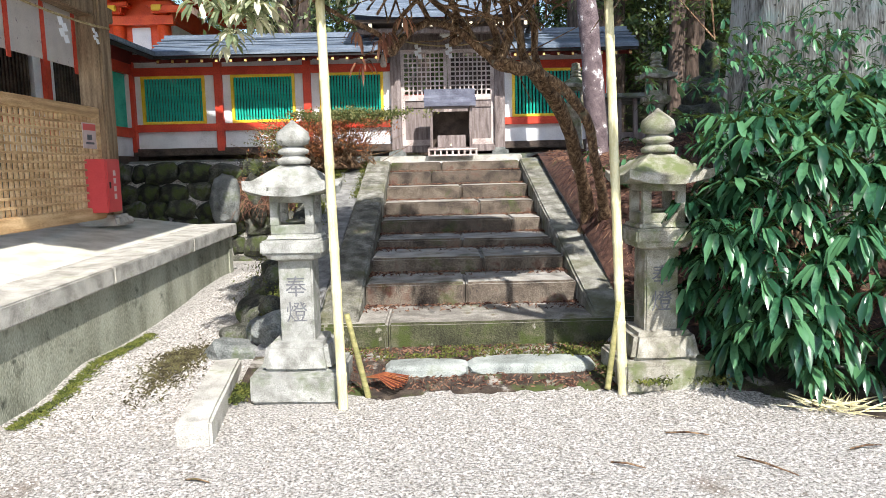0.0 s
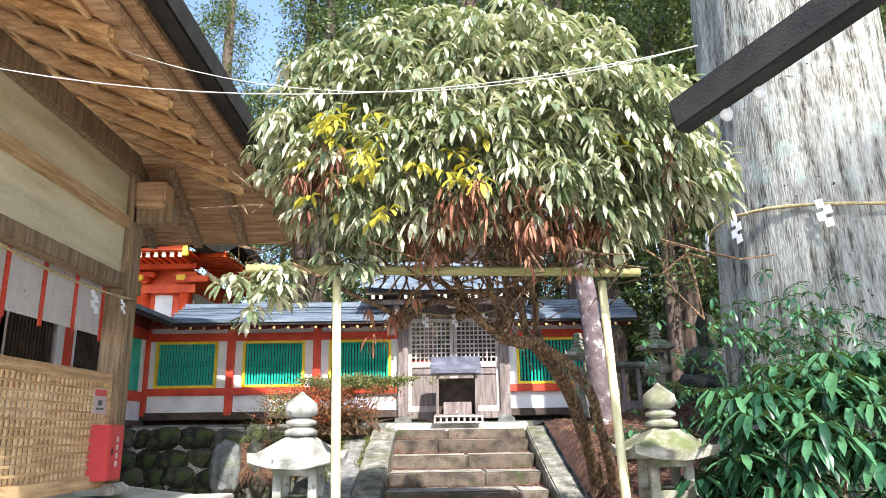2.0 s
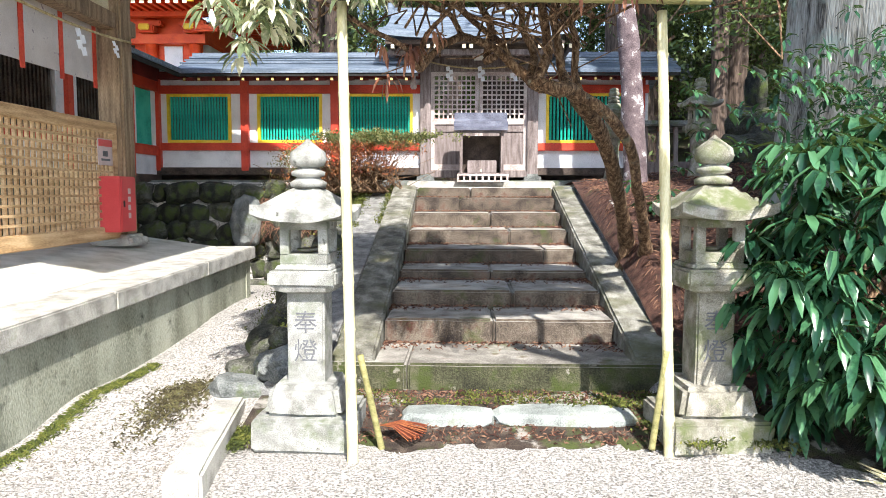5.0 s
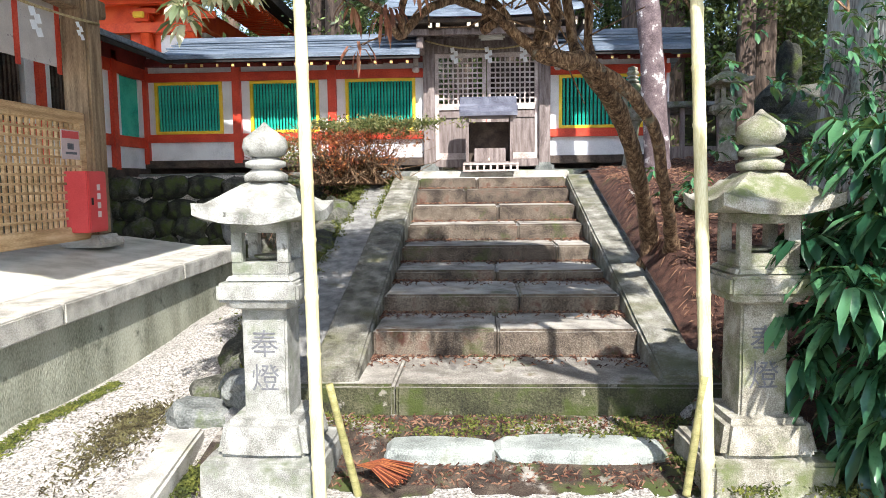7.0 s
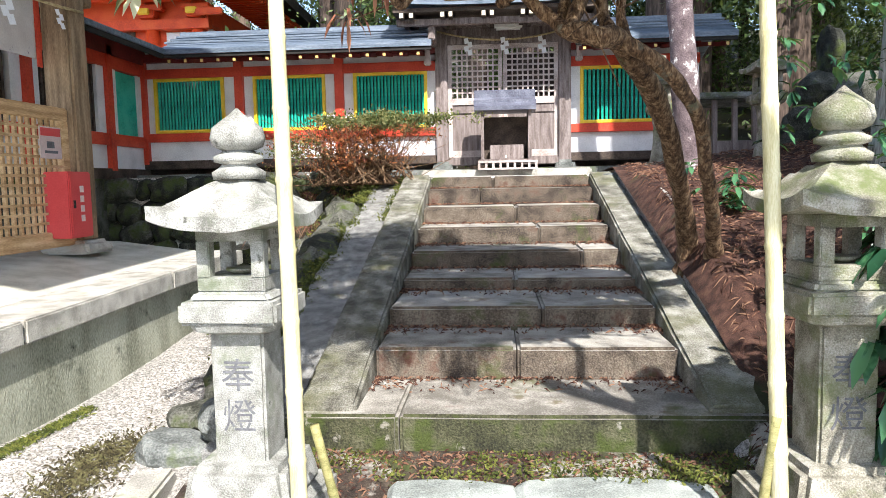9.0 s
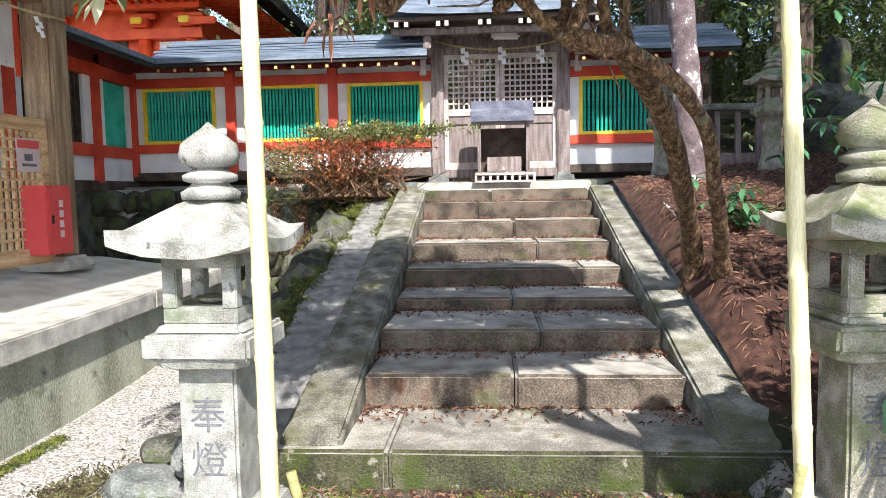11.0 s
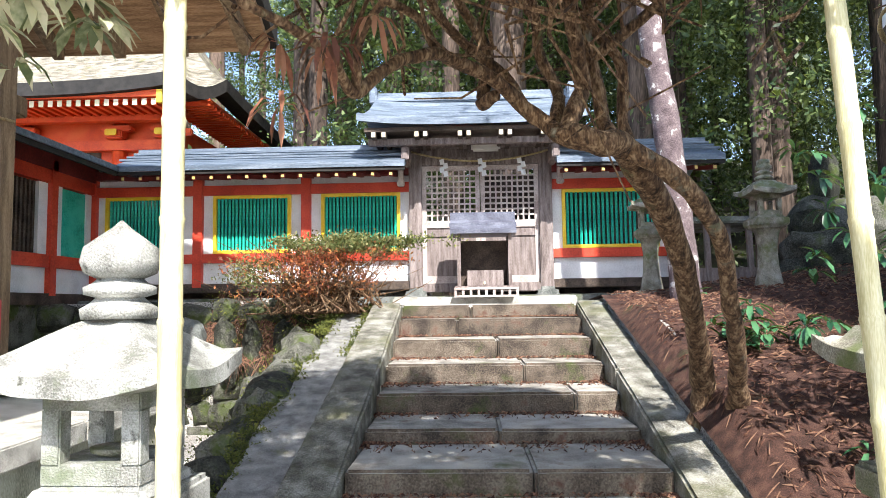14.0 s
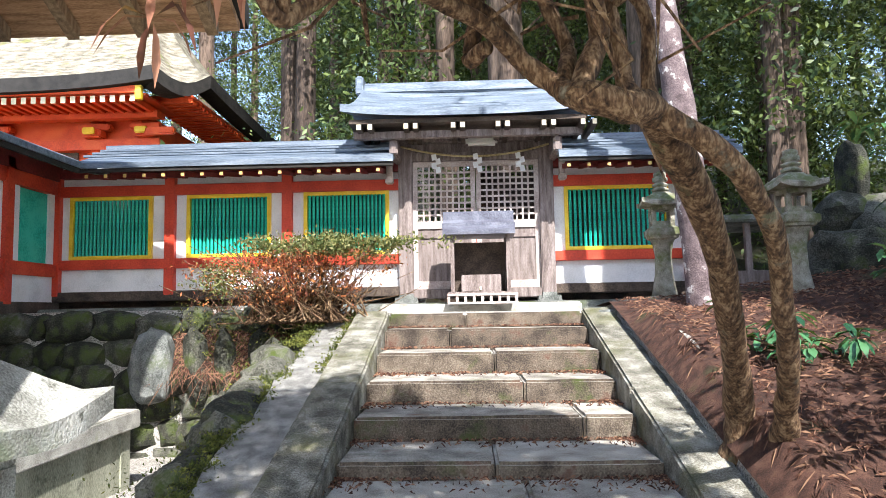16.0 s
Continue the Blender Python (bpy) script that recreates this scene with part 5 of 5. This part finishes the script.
# ---- vermilion shrine hall beyond the wall ----
sh = thing("shrine_hall", "vermilion shrine hall with thick cypress-bark roof behind the corridor", "shrine building")
part("wall", block(-13, -8.2, 12.2, 17, 3.2, 6.1), orange_red, sh)
part("plaster_panel", block(-9.05, -8.6, 12.17, 12.21, 4.4, 5.35), plaster, sh)
# flat dark panel on the wall, painting the shade of an opening
part("opening", block(-11.4, -9.8, 12.16, 12.205, 4.4, 5.4), dark_timber, sh)
for x in (-13.0, -11.5, -9.35, -8.25):
    V, F = lathe([(0.15, 3.2), (0.15, 6.0)], 14)
    part("pillar", mesh_from("pillar", [(a + x, b + 12.12, c) for a, b, c in V], F, orange_red, True), orange_red, sh)
    part("bracket", boxes([(x - 0.34, x + 0.34, 11.9, 12.15, 5.80, 5.93), (x - 0.2, x + 0.2, 11.8, 12.1, 5.62, 5.80)], 0.03), orange_red, sh)
    part("bracket_cap", block(x - 0.13, x + 0.13, 11.68, 11.76, 5.66, 5.80, bevel=0.02), yellow_paint, sh)
part("beam", block(-13.5, -7.95, 11.95, 12.15, 5.38, 5.6), orange_red, sh)
part("tail_beam", block(-8.2, -7.55, 11.7, 11.85, 5.62, 5.78, bevel=0.03), orange_red, sh)
part("eave_beam", block(-13.5, -7.85, 11.6, 11.8, 5.95, 6.08), orange_red, sh)
part("eave_fascia", block(-13.5, -7.9, 10.72, 10.80, 6.20, 6.34), orange_red, sh)
part("corner_cap", block(-7.9, -7.78, 10.70, 10.82, 6.06, 6.34, bevel=0.01), yellow_paint, sh)
part("side_plaster", block(-8.2, -8.16, 12.5, 16.5, 4.4, 5.5), plaster, sh)
part("side_beam", block(-8.2, -8.05, 12.2, 17, 5.55, 5.95), orange_red, sh)
for k in range(29):
    x = -13.5 + k * 0.197
    rf = part("rafter", block(x - 0.045, x + 0.045, 10.80, 12.2, 6.05, 6.17), orange_red, sh)
    part("rafter_cap", block(x - 0.05, x + 0.05, 10.785, 10.795, 6.045, 6.175), ivory, rf)
for k in range(26):
    y = 11.6 + k * 0.22
    part("rafter", block(-8.1, -7.1, y - 0.045, y + 0.045, 6.22, 6.31), orange_red, sh)
part("soffit", block(-13.5, -7.75, 10.85, 12.3, 6.18, 6.22), orange_red, sh)
part("side_soffit", block(-8.2, -7.08, 11.5, 17.5, 6.31, 6.36), orange_red, sh)
# roof: straight front eave, a sagging return at the corner, then the side eave running back
bm = bmesh.new()
rows = []
for i in range(15):
    t = i / 14
    ring = []
    for j in range(33):
        w = j / 32
        if w < 0.5:
            q = w / 0.5
            ex, ey, ez = -15 + 7.52 * q, 10.6, 6.50 + 0.20 * q ** 6
        elif w < 0.72:
            q = (w - 0.5) / 0.22
            ex, ey, ez = -7.48 + 0.60 * q, 10.6 + 1.4 * q, 6.70 + 0.24 * q - 0.26 * math.sin(math.pi * q)
        else:
            q = (w - 0.72) / 0.28
            ex, ey, ez = -6.88 + 0.10 * q, 12.0 + 6.0 * q, 6.94 - 0.30 * q ** 0.7
        rx, ry = min(ex, -9.0), 14.2
        ring.append(bm.verts.new((ex + (rx - ex) * t, ey + (ry - ey) * t, ez + (9.5 - ez) * t ** 1.45)))
    rows.append(ring)
for a, b2 in zip(rows, rows[1:]):
    for k in range(32):
        bm.faces.new([a[k], a[k + 1], b2[k + 1], b2[k]])
low = [bm.verts.new(v.co - Vector((0, 0, 0.28))) for v in rows[0]]
low2 = [bm.verts.new(v.co + Vector((-0.35 if k > 16 else 0, 0.35 if k < 17 else 0, -0.32))) for k, v in enumerate(rows[0])]
for k in range(32):
    bm.faces.new([low[k], low[k + 1], rows[0][k + 1], rows[0][k]])
    bm.faces.new([low2[k], low2[k + 1], low[k + 1], low[k]])
bmesh.ops.recalc_face_normals(bm, faces=bm.faces)
ob = part("roof", bm, bark_roof, sh, "thick mossy cypress-bark roof", True)
ob.data.materials.append(black)
for p in ob.data.polygons:
    if p.index >= 14 * 32:
        p.material_index, p.use_smooth = 1, False

sh.location = (1.35, 0.36, -0.22)

# ---- worship hall on its platform ----
base = thing("hall_platform", "moss-stained concrete hall platform with a pale stone rim", "platform", kind="structure")
PX = -3.02
def rim_z(y):
    return 1.13 + 0.018 * (min(y, 3.95) - 3.95)


def sloped(bm, x_in=None):
    """Lets a block follow the rise of the platform rim."""
    for v in bm.verts:
        v.co.z += rim_z(v.co.y) - 1.13
    return bm


part("wall", sloped(block(-4.0, PX - 0.07, -6.5, 3.85, -0.1, 0.98)), plinth, base)
part("corner_pillar", sloped(block(PX - 0.22, PX - 0.055, 3.72, 3.87, 0.1, 0.985)), plinth, base)
for a, b in ((-6.5, -3.0), (-2.99, 0.2), (0.21, 2.2), (2.21, 3.95)):
    part("rim_stone", sloped(block(PX - 0.5, PX, a, b - 0.01, 0.98, 1.135, bevel=0.012, rough=0.003, cuts=3)), kerb_stone, base)
bm = block(-12, PX - 0.505, -6.5, 3.94, 0.9, 1.128, cuts=8)
for v in bm.verts:
    t = ease(-4.5, PX - 0.5, v.co.x)
    v.co.z += (rim_z(v.co.y) - 1.13) * t + 0.125 * (1 - t)
part("floor_slab", bm, floor_slab, base)
shifted(0.09, -0.28, base)
strands("platform_moss", 1800, lambda r: (PX + 0.02 + abs(r.normal(0, 0.05)), r.uniform(-1.4, 0.8)), lambda x, y: ground_z(x, y) + 0.002, 0.03, moss, "moss along the foot of the platform", "moss", 17)

hall = thing("worship_hall", "open timber worship hall with rafters, cream boards and lattice fence", "hall")
HX, HY = -3.86, 1.85
part("post_stone", block(HX - 0.22, HX + 0.22, HY - 0.22, HY + 0.22, 1.125, 1.23, bevel=0.03, rough=0.006, cuts=2, taper=0.2), kerb_stone, hall)
for y in (HY, -0.9, -3.6):
    part("pillar", block(HX - 0.12, HX + 0.12, y - 0.12, y + 0.12, 1.22 if y == HY else 1.12, 4.4, bevel=0.02), timber, hall)
part("pillar", block(-8.1, -7.86, HY - 0.12, HY + 0.12, 1.12, 3.9, bevel=0.02), timber, hall)
part("tie_beam", block(HX - 0.08, HX + 0.08, -3.7, HY + 0.3, 3.15, 3.30, bevel=0.01), timber, hall)
part("frieze_rail", block(HX - 0.08, HX + 0.08, -3.7, HY - 0.12, 3.80, 3.92, bevel=0.01), timber_y, hall)
part("wall_plate", block(HX - 0.12, HX + 0.12, -3.7, HY + 0.5, 4.38, 4.62, bevel=0.015), timber, hall)
part("back_beam", block(-8.5, HX, HY - 0.08, HY + 0.08, 3.15, 3.30, bevel=0.01), timber, hall)
part("back_plate", block(-8.5, HX + 0.5, HY - 0.1, HY + 0.1, 3.86, 4.06, bevel=0.01), timber, hall)
part("frieze_board", block(HX - 0.02, HX + 0.02, -3.7, HY - 0.12, 3.30, 3.80), board_wall, hall)
part("back_frieze", block(-8.5, HX - 0.12, HY - 0.02, HY + 0.02, 3.30, 3.86), board_wall, hall)
part("upper_board", block(HX - 0.02, HX + 0.02, -3.7, HY - 0.1, 3.92, 4.40), board_wall, hall)
part("bracket_block", block(HX + 0.10, HX + 0.42, HY - 0.13, HY + 0.13, 4.02, 4.32, bevel=0.02), timber_h, hall)
# eaves: rafters falling outwards, boards above
EX, EZ = -2.72, 4.27
RISE = 0.42


def eave_z(x):
    return EZ + (EX - x) * RISE


for k in range(10):
    y = 2.504 - k * 0.534
    bm = bmesh.new()
    add_box(bm, -6.0, EX + 0.04, y - 0.05, y + 0.05, -0.04, 0.09, bevel=0.03)
    for v in bm.verts:
        v.co.z += eave_z(v.co.x)
    part("rafter", bm, honey_rafter, hall)
for k in range(9):
    x = EX - 0.06 - k * 0.36
    bm = block(x - 0.36, x + 0.02, -2.6, 2.7, 0.092 + 0.012 * (k % 2), 0.13 + 0.012 * (k % 2))
    for v in bm.verts:
        v.co.z += eave_z(v.co.x)
    part("sheathing_board", bm, eave_board, hall)
for k in range(45):
    y = 2.504 - 0.534 * (k // 5) - 0.267
    x = EX - 0.12 - (k % 5) * 0.36
    z = eave_z(x) + 0.045
    part("batten", block(x - 0.022, x + 0.022, y - 0.215, y + 0.215, z, z + 0.045, bevel=0.006), timber_y, hall)
part("eave_purlin", block(EX - 0.05, EX + 0.10, -2.6, 2.75, EZ + 0.09, EZ + 0.2, bevel=0.015), timber_h, hall)
for s, (xa, za) in enumerate(((EX + 0.10, EZ + 0.18), (EX + 0.22, EZ + 0.27))):
    part("fascia", block(xa, xa + 0.12, -2.65, 2.8 + 0.08 * s, za, za + 0.10, bevel=0.01), timber_h if s == 0 else black, hall)
bm = bmesh.new()
add_box(bm, -6.0, EX + 0.42, -2.7, 2.95, 0, 0.22, bevel=0.02)
for v in bm.verts:
    v.co.z += eave_z(v.co.x) + 0.34
part("roof", bm, black, hall, "dark thick roof edge")
# far eave over the back
for k in range(9):
    x = -2.35 - k * 0.55
    bm = bmesh.new()
    add_box(bm, x - 0.045, x + 0.045, HY, 2.9, 0, 0.10)
    for v in bm.verts:
        v.co.z += 4.40 - (v.co.y - HY) * 0.50
    part("rafter", bm, timber, hall)
bm = block(-8.5, EX + 0.55, HY - 0.1, 3.0, 0, 0.06)
for v in bm.verts:
    v.co.z += 4.52 - (v.co.y - HY) * 0.50
part("sheathing_board", bm, timber_h, hall)
bm = block(-8.5, EX + 0.6, 2.3, 3.06, 0.07, 0.25)
for v in bm.verts:
    v.co.z += 4.52 - (v.co.y - HY) * 0.50
part("roof", bm, black, hall)
# lattice fence
fence = thing("lattice_fence", "honey-coloured wooden lattice fence between hall pillars", "fence")
fx = HX + 0.02
part("top_rail", block(fx - 0.04, fx + 0.04, -5.9, HY - 0.12, 2.18, 2.28, bevel=0.008), timber_y, fence)
part("bottom_rail", block(fx - 0.05, fx + 0.05, -5.9, HY - 0.12, 1.20, 1.32, bevel=0.008), timber_y, fence)
part("stile", block(fx - 0.035, fx + 0.035, HY - 0.20, HY - 0.12, 1.32, 2.18), timber_y, fence)
for k in range(66):
    y = HY - 0.26 - k * 0.075
    part("bar", block(fx - 0.012, fx + 0.012, y - 0.012, y + 0.012, 1.32, 2.18), timber_y, fence)
for k in range(11):
    z = 1.39 + k * 0.072
    part("bar", block(fx + 0.012, fx + 0.03, -3.3, HY - 0.2, z - 0.010, z + 0.010), timber_y, fence)
# curtain, streamers and rope
cur = thing("curtain", "pale printed cloth curtain with red strips under the hall beam", "curtain")
for k in range(9):
    y1 = HY - 0.15 - k * 0.55
    part("panel", block(HX - 0.12, HX - 0.105, y1 - 0.53, y1, 2.66, 3.17), cloth, cur)
    part("red_strip", block(HX - 0.102, HX - 0.095, y1 - 0.06, y1, 2.60, 3.17), red, cur)
hall_rope = rope("sacred_rope", (HX + 0.14, HY + 0.05, 3.06), (HX + 0.14, -2.2, 3.3), 0.16, 0.011, "thin straw rope hung along the hall beam")
hall_papers = [shide("paper_streamer", HX + 0.15, 0.95, 2.98, 0.09, "white zigzag paper streamer under the hall beam", "hall streamers", 1.4),
               shide("paper_streamer", HX + 0.15, 1.55, 3.0, 0.06, "white zigzag paper streamer under the hall beam", "hall streamers", 1.4)]
# red box and notice
rbx = thing("extinguisher_box", "red metal fire extinguisher box fixed to the hall pillar", "extinguisher box")
part("body", block(HX + 0.02, HX + 0.22, HY - 0.43, HY - 0.13, 1.27, 1.78, bevel=0.008), box_red, rbx)
part("door", block(HX + 0.221, HX + 0.228, HY - 0.415, HY - 0.145, 1.285, 1.765, bevel=0.003), box_red, rbx)
part("lettering", boxes([(HX + 0.229, HX + 0.231, HY - 0.30, HY - 0.25, 1.62 - 0.075 * k, 1.67 - 0.075 * k) for k in range(4)]), sign_mat, rbx)
part("handle", block(HX + 0.228, HX + 0.236, HY - 0.39, HY - 0.37, 1.5, 1.56), black, rbx)
part("body_bracket", block(HX + 0.0, HX + 0.125, HY - 0.20, HY - 0.12, 1.3, 1.7), timber, rbx)
sg = thing("notice", "small red and white no-fire notice on the fence", "sign")
part("board", block(fx + 0.042, fx + 0.047, HY - 0.50, HY - 0.24, 1.88, 2.12), sign_mat, sg)
part("heading", block(fx + 0.048, fx + 0.050, HY - 0.49, HY - 0.25, 2.05, 2.11), box_red, sg)
part("emblem", boxes([(fx + 0.048, fx + 0.050, HY - 0.45, HY - 0.29, 1.92, 1.94), (fx + 0.048, fx + 0.050, HY - 0.42, HY - 0.33, 1.96, 2.01)]), carved, sg)

# the whole hall stands a little further back and larger
GROW = Matrix.Translation((0.03, -6.1, 1.3)) @ Matrix.Scale(1.18, 4) @ Matrix.Translation((0.25, 6.1, -1.3))
for ob in [hall, fence, cur, hall_rope, rbx, sg, *hall_papers]:
    ob.matrix_basis = GROW @ ob.matrix_basis
shifted(-0.424, -0.136, hall, fence, cur, hall_rope, rbx, sg, *hall_papers)

# ---- great cedar with rope ----
ced = thing("great_cedar", "huge old cedar trunk with pale fissured bark and rope", "tree")
CX, CY, CR = 4.08, 2.16, 1.08
V, F = [], []
zs = list(np.linspace(0.6, 14, 46))
ns = 96
for z in zs:
    flare = 1 + 0.28 * math.exp(-(z - 0.8) / 1.0) - 0.012 * (z - 2)
    for k in range(ns):
        th = 2 * math.pi * k / ns
        ridge = 0.035 * noise.noise(Vector((math.cos(th) * 7, math.sin(th) * 7, z * 0.13))) + 0.05 * noise.noise(Vector((math.cos(th) * 2, math.sin(th) * 2, z * 0.2))) + 0.022 * noise.noise(Vector((math.cos(th) * 19, math.sin(th) * 19, z * 0.3)))
        r = CR * flare * (1 + ridge)
        V.append((CX + r * math.cos(th), CY + r * math.sin(th), z))
for i in range(len(zs) - 1):
    for k in range(ns):
        j = (k + 1) % ns
        F.append((i * ns + k, i * ns + j, (i + 1) * ns + j, (i + 1) * ns + k))
part("trunk", mesh_from("trunk", V, F, cedar_bark, True), cedar_bark, ced)
tuft_cloud("crown", [(CX + random.gauss(0, 1.6), CY + random.gauss(0, 1.6), 13.5 + random.gauss(0, 1.2)) for _ in range(80)], leaf_forest, ced, 60, (0.35, 0.35, 0.2), 0.08, 41)
P = [(CX + (CR * 1.06) * math.cos(a), CY + (CR * 1.06) * math.sin(a), 3.875 + 0.10 * math.sin(a * 2 + 1) + 0.1 * math.cos(a)) for a in np.linspace(0, 2 * math.pi, 40)]
tagged(tube("cedar_rope", P, [0.020 + 0.003 * math.sin(k * 2.1) for k in range(40)], rope_mat, None, 7), "straw rope tied round the great cedar", "rope")
for a in (3.05, 3.55, 4.3, 5.2):
    shide("paper_streamer", CX + CR * 1.12 * math.cos(a), CY + CR * 1.12 * math.sin(a), 3.845, 0.125, "white zigzag paper streamer on the cedar rope", "cedar streamers", a - 4.71)

# mossy rock pile
pile = thing("mossy_rocks", "heap of moss-covered rocks with an upright stone", "rock pile")
for x, y, z, s, q in ((3.9, 5.2, 2.45, (0.55, 0.4, 0.35), 1), (4.4, 5.4, 2.75, (0.6, 0.45, 0.45), 2), (3.95, 5.5, 2.95, (0.35, 0.3, 0.28), 3), (4.05, 5.5, 3.45, (0.16, 0.16, 0.36), 4), (4.9, 5.2, 2.5, (0.5, 0.4, 0.4), 5), (3.4, 5.3, 2.2, (0.35, 0.3, 0.2), 6), (5.3, 5.6, 3.0, (0.5, 0.5, 0.5), 7)):
    ob = part("rock", stone_data(*s, q + 0.3, 3, 0.3), rock, pile)
    ob.location = (x, y, z)
settle(pile)
shelter = thing("small_shelter", "small weathered wooden shelter behind the lanterns", "shelter")
part("roof", block(2.3, 3.3, 5.4, 6.2, 2.92, 3.0, bevel=0.02), grey_rock, shelter)
for x in (2.4, 2.6, 2.85, 3.1):
    part("post", block(x, x + 0.06, 5.5, 5.56, 2.0, 2.93), gate_wood, shelter)
part("board", block(2.35, 3.2, 5.52, 5.55, 2.1, 2.4), gate_wood, shelter)

settle(shelter)
# ---- right-hand roof edge and cables ----
edge = thing("roof_corner", "weathered eave beam of a neighbouring building, blackened to paint its shaded underside", "eave")
# beam and bracket are black to put the shade of their underside into colour
part("beam", block(-0.06, 0.06, -2.2, 0, -0.1, 0.1, bevel=0.02), black, edge)
part("bracket", block(-0.075, 0.075, -1.5, -1.2, -0.22, -0.09, bevel=0.02), black, edge)
for y in (-0.25, -0.45):
    V, F = lathe([(0.012, 0.09), (0.03, 0.11), (0.035, 0.14), (0.02, 0.17)], 10)
    ob = part("insulator", mesh_from("insulator", V, F, paper, True), paper, edge, "white porcelain insulator")
    ob.location = (-0.06, y, -0.02)
edge.matrix_world = look((1.042, -2.3, 3.24), (1.80, -3.35, 3.50)) @ pose(0, 0, 0, 90, 0, 0)
settle(edge)
for k, (a, b, s) in enumerate((((-2.9, -1.0, 4.63), (1.22, -2.3, 3.72), 0.35), ((-3.4, -2.3, 3.75), (1.22, -2.3, 3.72), 0.30))):
    rope("cable", settled(*a), settled(*b), s, 0.0032, "thin pale cable strung over the yard", 16, cable)

# small post stone and kerb by the bush
ps = part("post_stone", block(-0.14, 0.14, -0.14, 0.14, 0, 0.26, bevel=0.02, rough=0.005, cuts=2, taper=0.25), granite)
ps.location = (2.75, -1.25, -0.01)
tagged(ps, "squat tapered granite post footing at the edge of the yard", "post footing")
kb = part("kerb", block(-0.10, 0.10, -1.4, 0.6, -0.06, 0.09, bevel=0.02, rough=0.01, cuts=4), cheek_stone)
kb.matrix_world = pose(2.72, -1.65, 0.0, 0, 0, 8)
tagged(kb, "mossy stone kerb at the edge of the yard", "kerb")
strands("dry_grass", 60, lambda r: (2.15 + r.normal(0, 0.1), -1.4 + r.normal(0, 0.05)), lambda x, y: 0.01, 0.2, bamboo, "small tuft of dry yellow grass on the gravel", "grass", 19, 0.1)
for k, (x, y, a, L) in enumerate(((1.35, -2.2, 0.9, 0.16), (1.98, -2.0, -0.2, 0.1), (0.65, -2.15, 0.5, 0.09), (-1.55, -2.2, 0.3, 0.07), (1.1, -1.75, 0.2, 0.12))):
    c, s = math.cos(a) * L, math.sin(a) * L
    tagged(tube("twig", [(x - c, y + s, 0.012), (x, y, 0.022), (x + c, y - s, 0.012)], [0.005, 0.006, 0.003], bark, None, 5), "small dark fallen twig on the gravel", "twig", "fallen twigs")

# ---- forest ----
def forest_tree(r, h, seed, bare):
    t = thing("forest_cedar", "tall straight forest cedar with dark green foliage", "tree", "forest trees")
    rr = np.random.default_rng(seed)
    pts = [(0, 0, -1.0, r * 1.35), (0.02, 0, 0.5, r * 1.1), (rr.normal(0, 0.1), 0, h * 0.5, r * 0.85), (rr.normal(0, 0.2), 0, h, r * 0.3)]
    limb("trunk", pts, forest_bark, t, 12, 0.12, 5)
    C = []
    while len(C) < 110:
        z = rr.uniform(bare, 1.0) * h
        w = 0.35 + 1.9 * (1.05 - z / h)
        a = rr.random() * 6.28
        q = w * rr.uniform(0.2, 1) ** 0.7
        C.append((q * math.cos(a), q * math.sin(a), z - 0.2 * q))
    tuft_cloud("crown", C, leaf_forest, t, 110, (0.30, 0.30, 0.13), 0.058, seed + 1)
    return t


protos = [forest_tree(0.20, 15, 70, 0.32), forest_tree(0.26, 19, 72, 0.40), forest_tree(0.15, 12, 74, 0.2)]
rf = np.random.default_rng(80)
spots = [(-3.3, 11.2), (0.55, 9.6), (-0.5, 10.6), (2.6, 8.8), (3.3, 9.6), (4.4, 8.3), (5.2, 9.5), (3.9, 11), (1.6, 11.5), (-1.8, 12.5), (6.2, 7.8), (7.5, 9), (5.6, 6.6), (2.2, 12.8)]
while len(spots) < 120:
    x, y = rf.uniform(-20, 22), rf.uniform(10.5, 34)
    if -15 < x < -4.5 and y < 19:
        continue
    spots.append((x, y))
for k, (x, y) in enumerate(spots):
    m = pose(x, y, ground_z(x, y), rf.normal(0, 1.2), rf.normal(0, 1.2), rf.uniform(0, 360)) @ Matrix.Scale(rf.uniform(0.85, 1.2), 4)
    if k < 3:
        protos[k].matrix_world = m
    else:
        c = copy_thing(protos[k % 3], pose(x, y, ground_z(x, y), 0, 0, rf.uniform(0, 360)))
        c.scale = (rf.uniform(0.85, 1.2),) * 3
C = [(rf.uniform(-14, 16), rf.uniform(8.5, 26), 0) for _ in range(1000)]
C = [(x, y, ground_z(x, y) + rf.uniform(0.2, 1.0) ** 1.6 * (3.2 + 0.22 * max(0, y - 9))) for x, y, _ in C if not (-15 < x < -4.6 and y < 18)]
tagged(tuft_cloud("forest_undergrowth", C, leaf_forest, None, 150, (0.5, 0.5, 0.35), 0.058, 90), "sunlit broad-leaved undergrowth on the wooded slope", "undergrowth", kind="stuff")
# trees added behind the yard, out of sight, only to cast shade on it
for x, y in ((7.3, -8.8), (8.3, -8.9), (9.4, -9.2)):
    copy_thing(protos[0], pose(x, y, 0, 0, 0, 57 * x))
for x, y in ((11, -9), (12, -3), (14, 2), (10, 4.5), (16, -14), (-20, -8), (-18, -2)):
    copy_thing(protos[1], pose(x, y, 0, 0, 0, 40 * x))
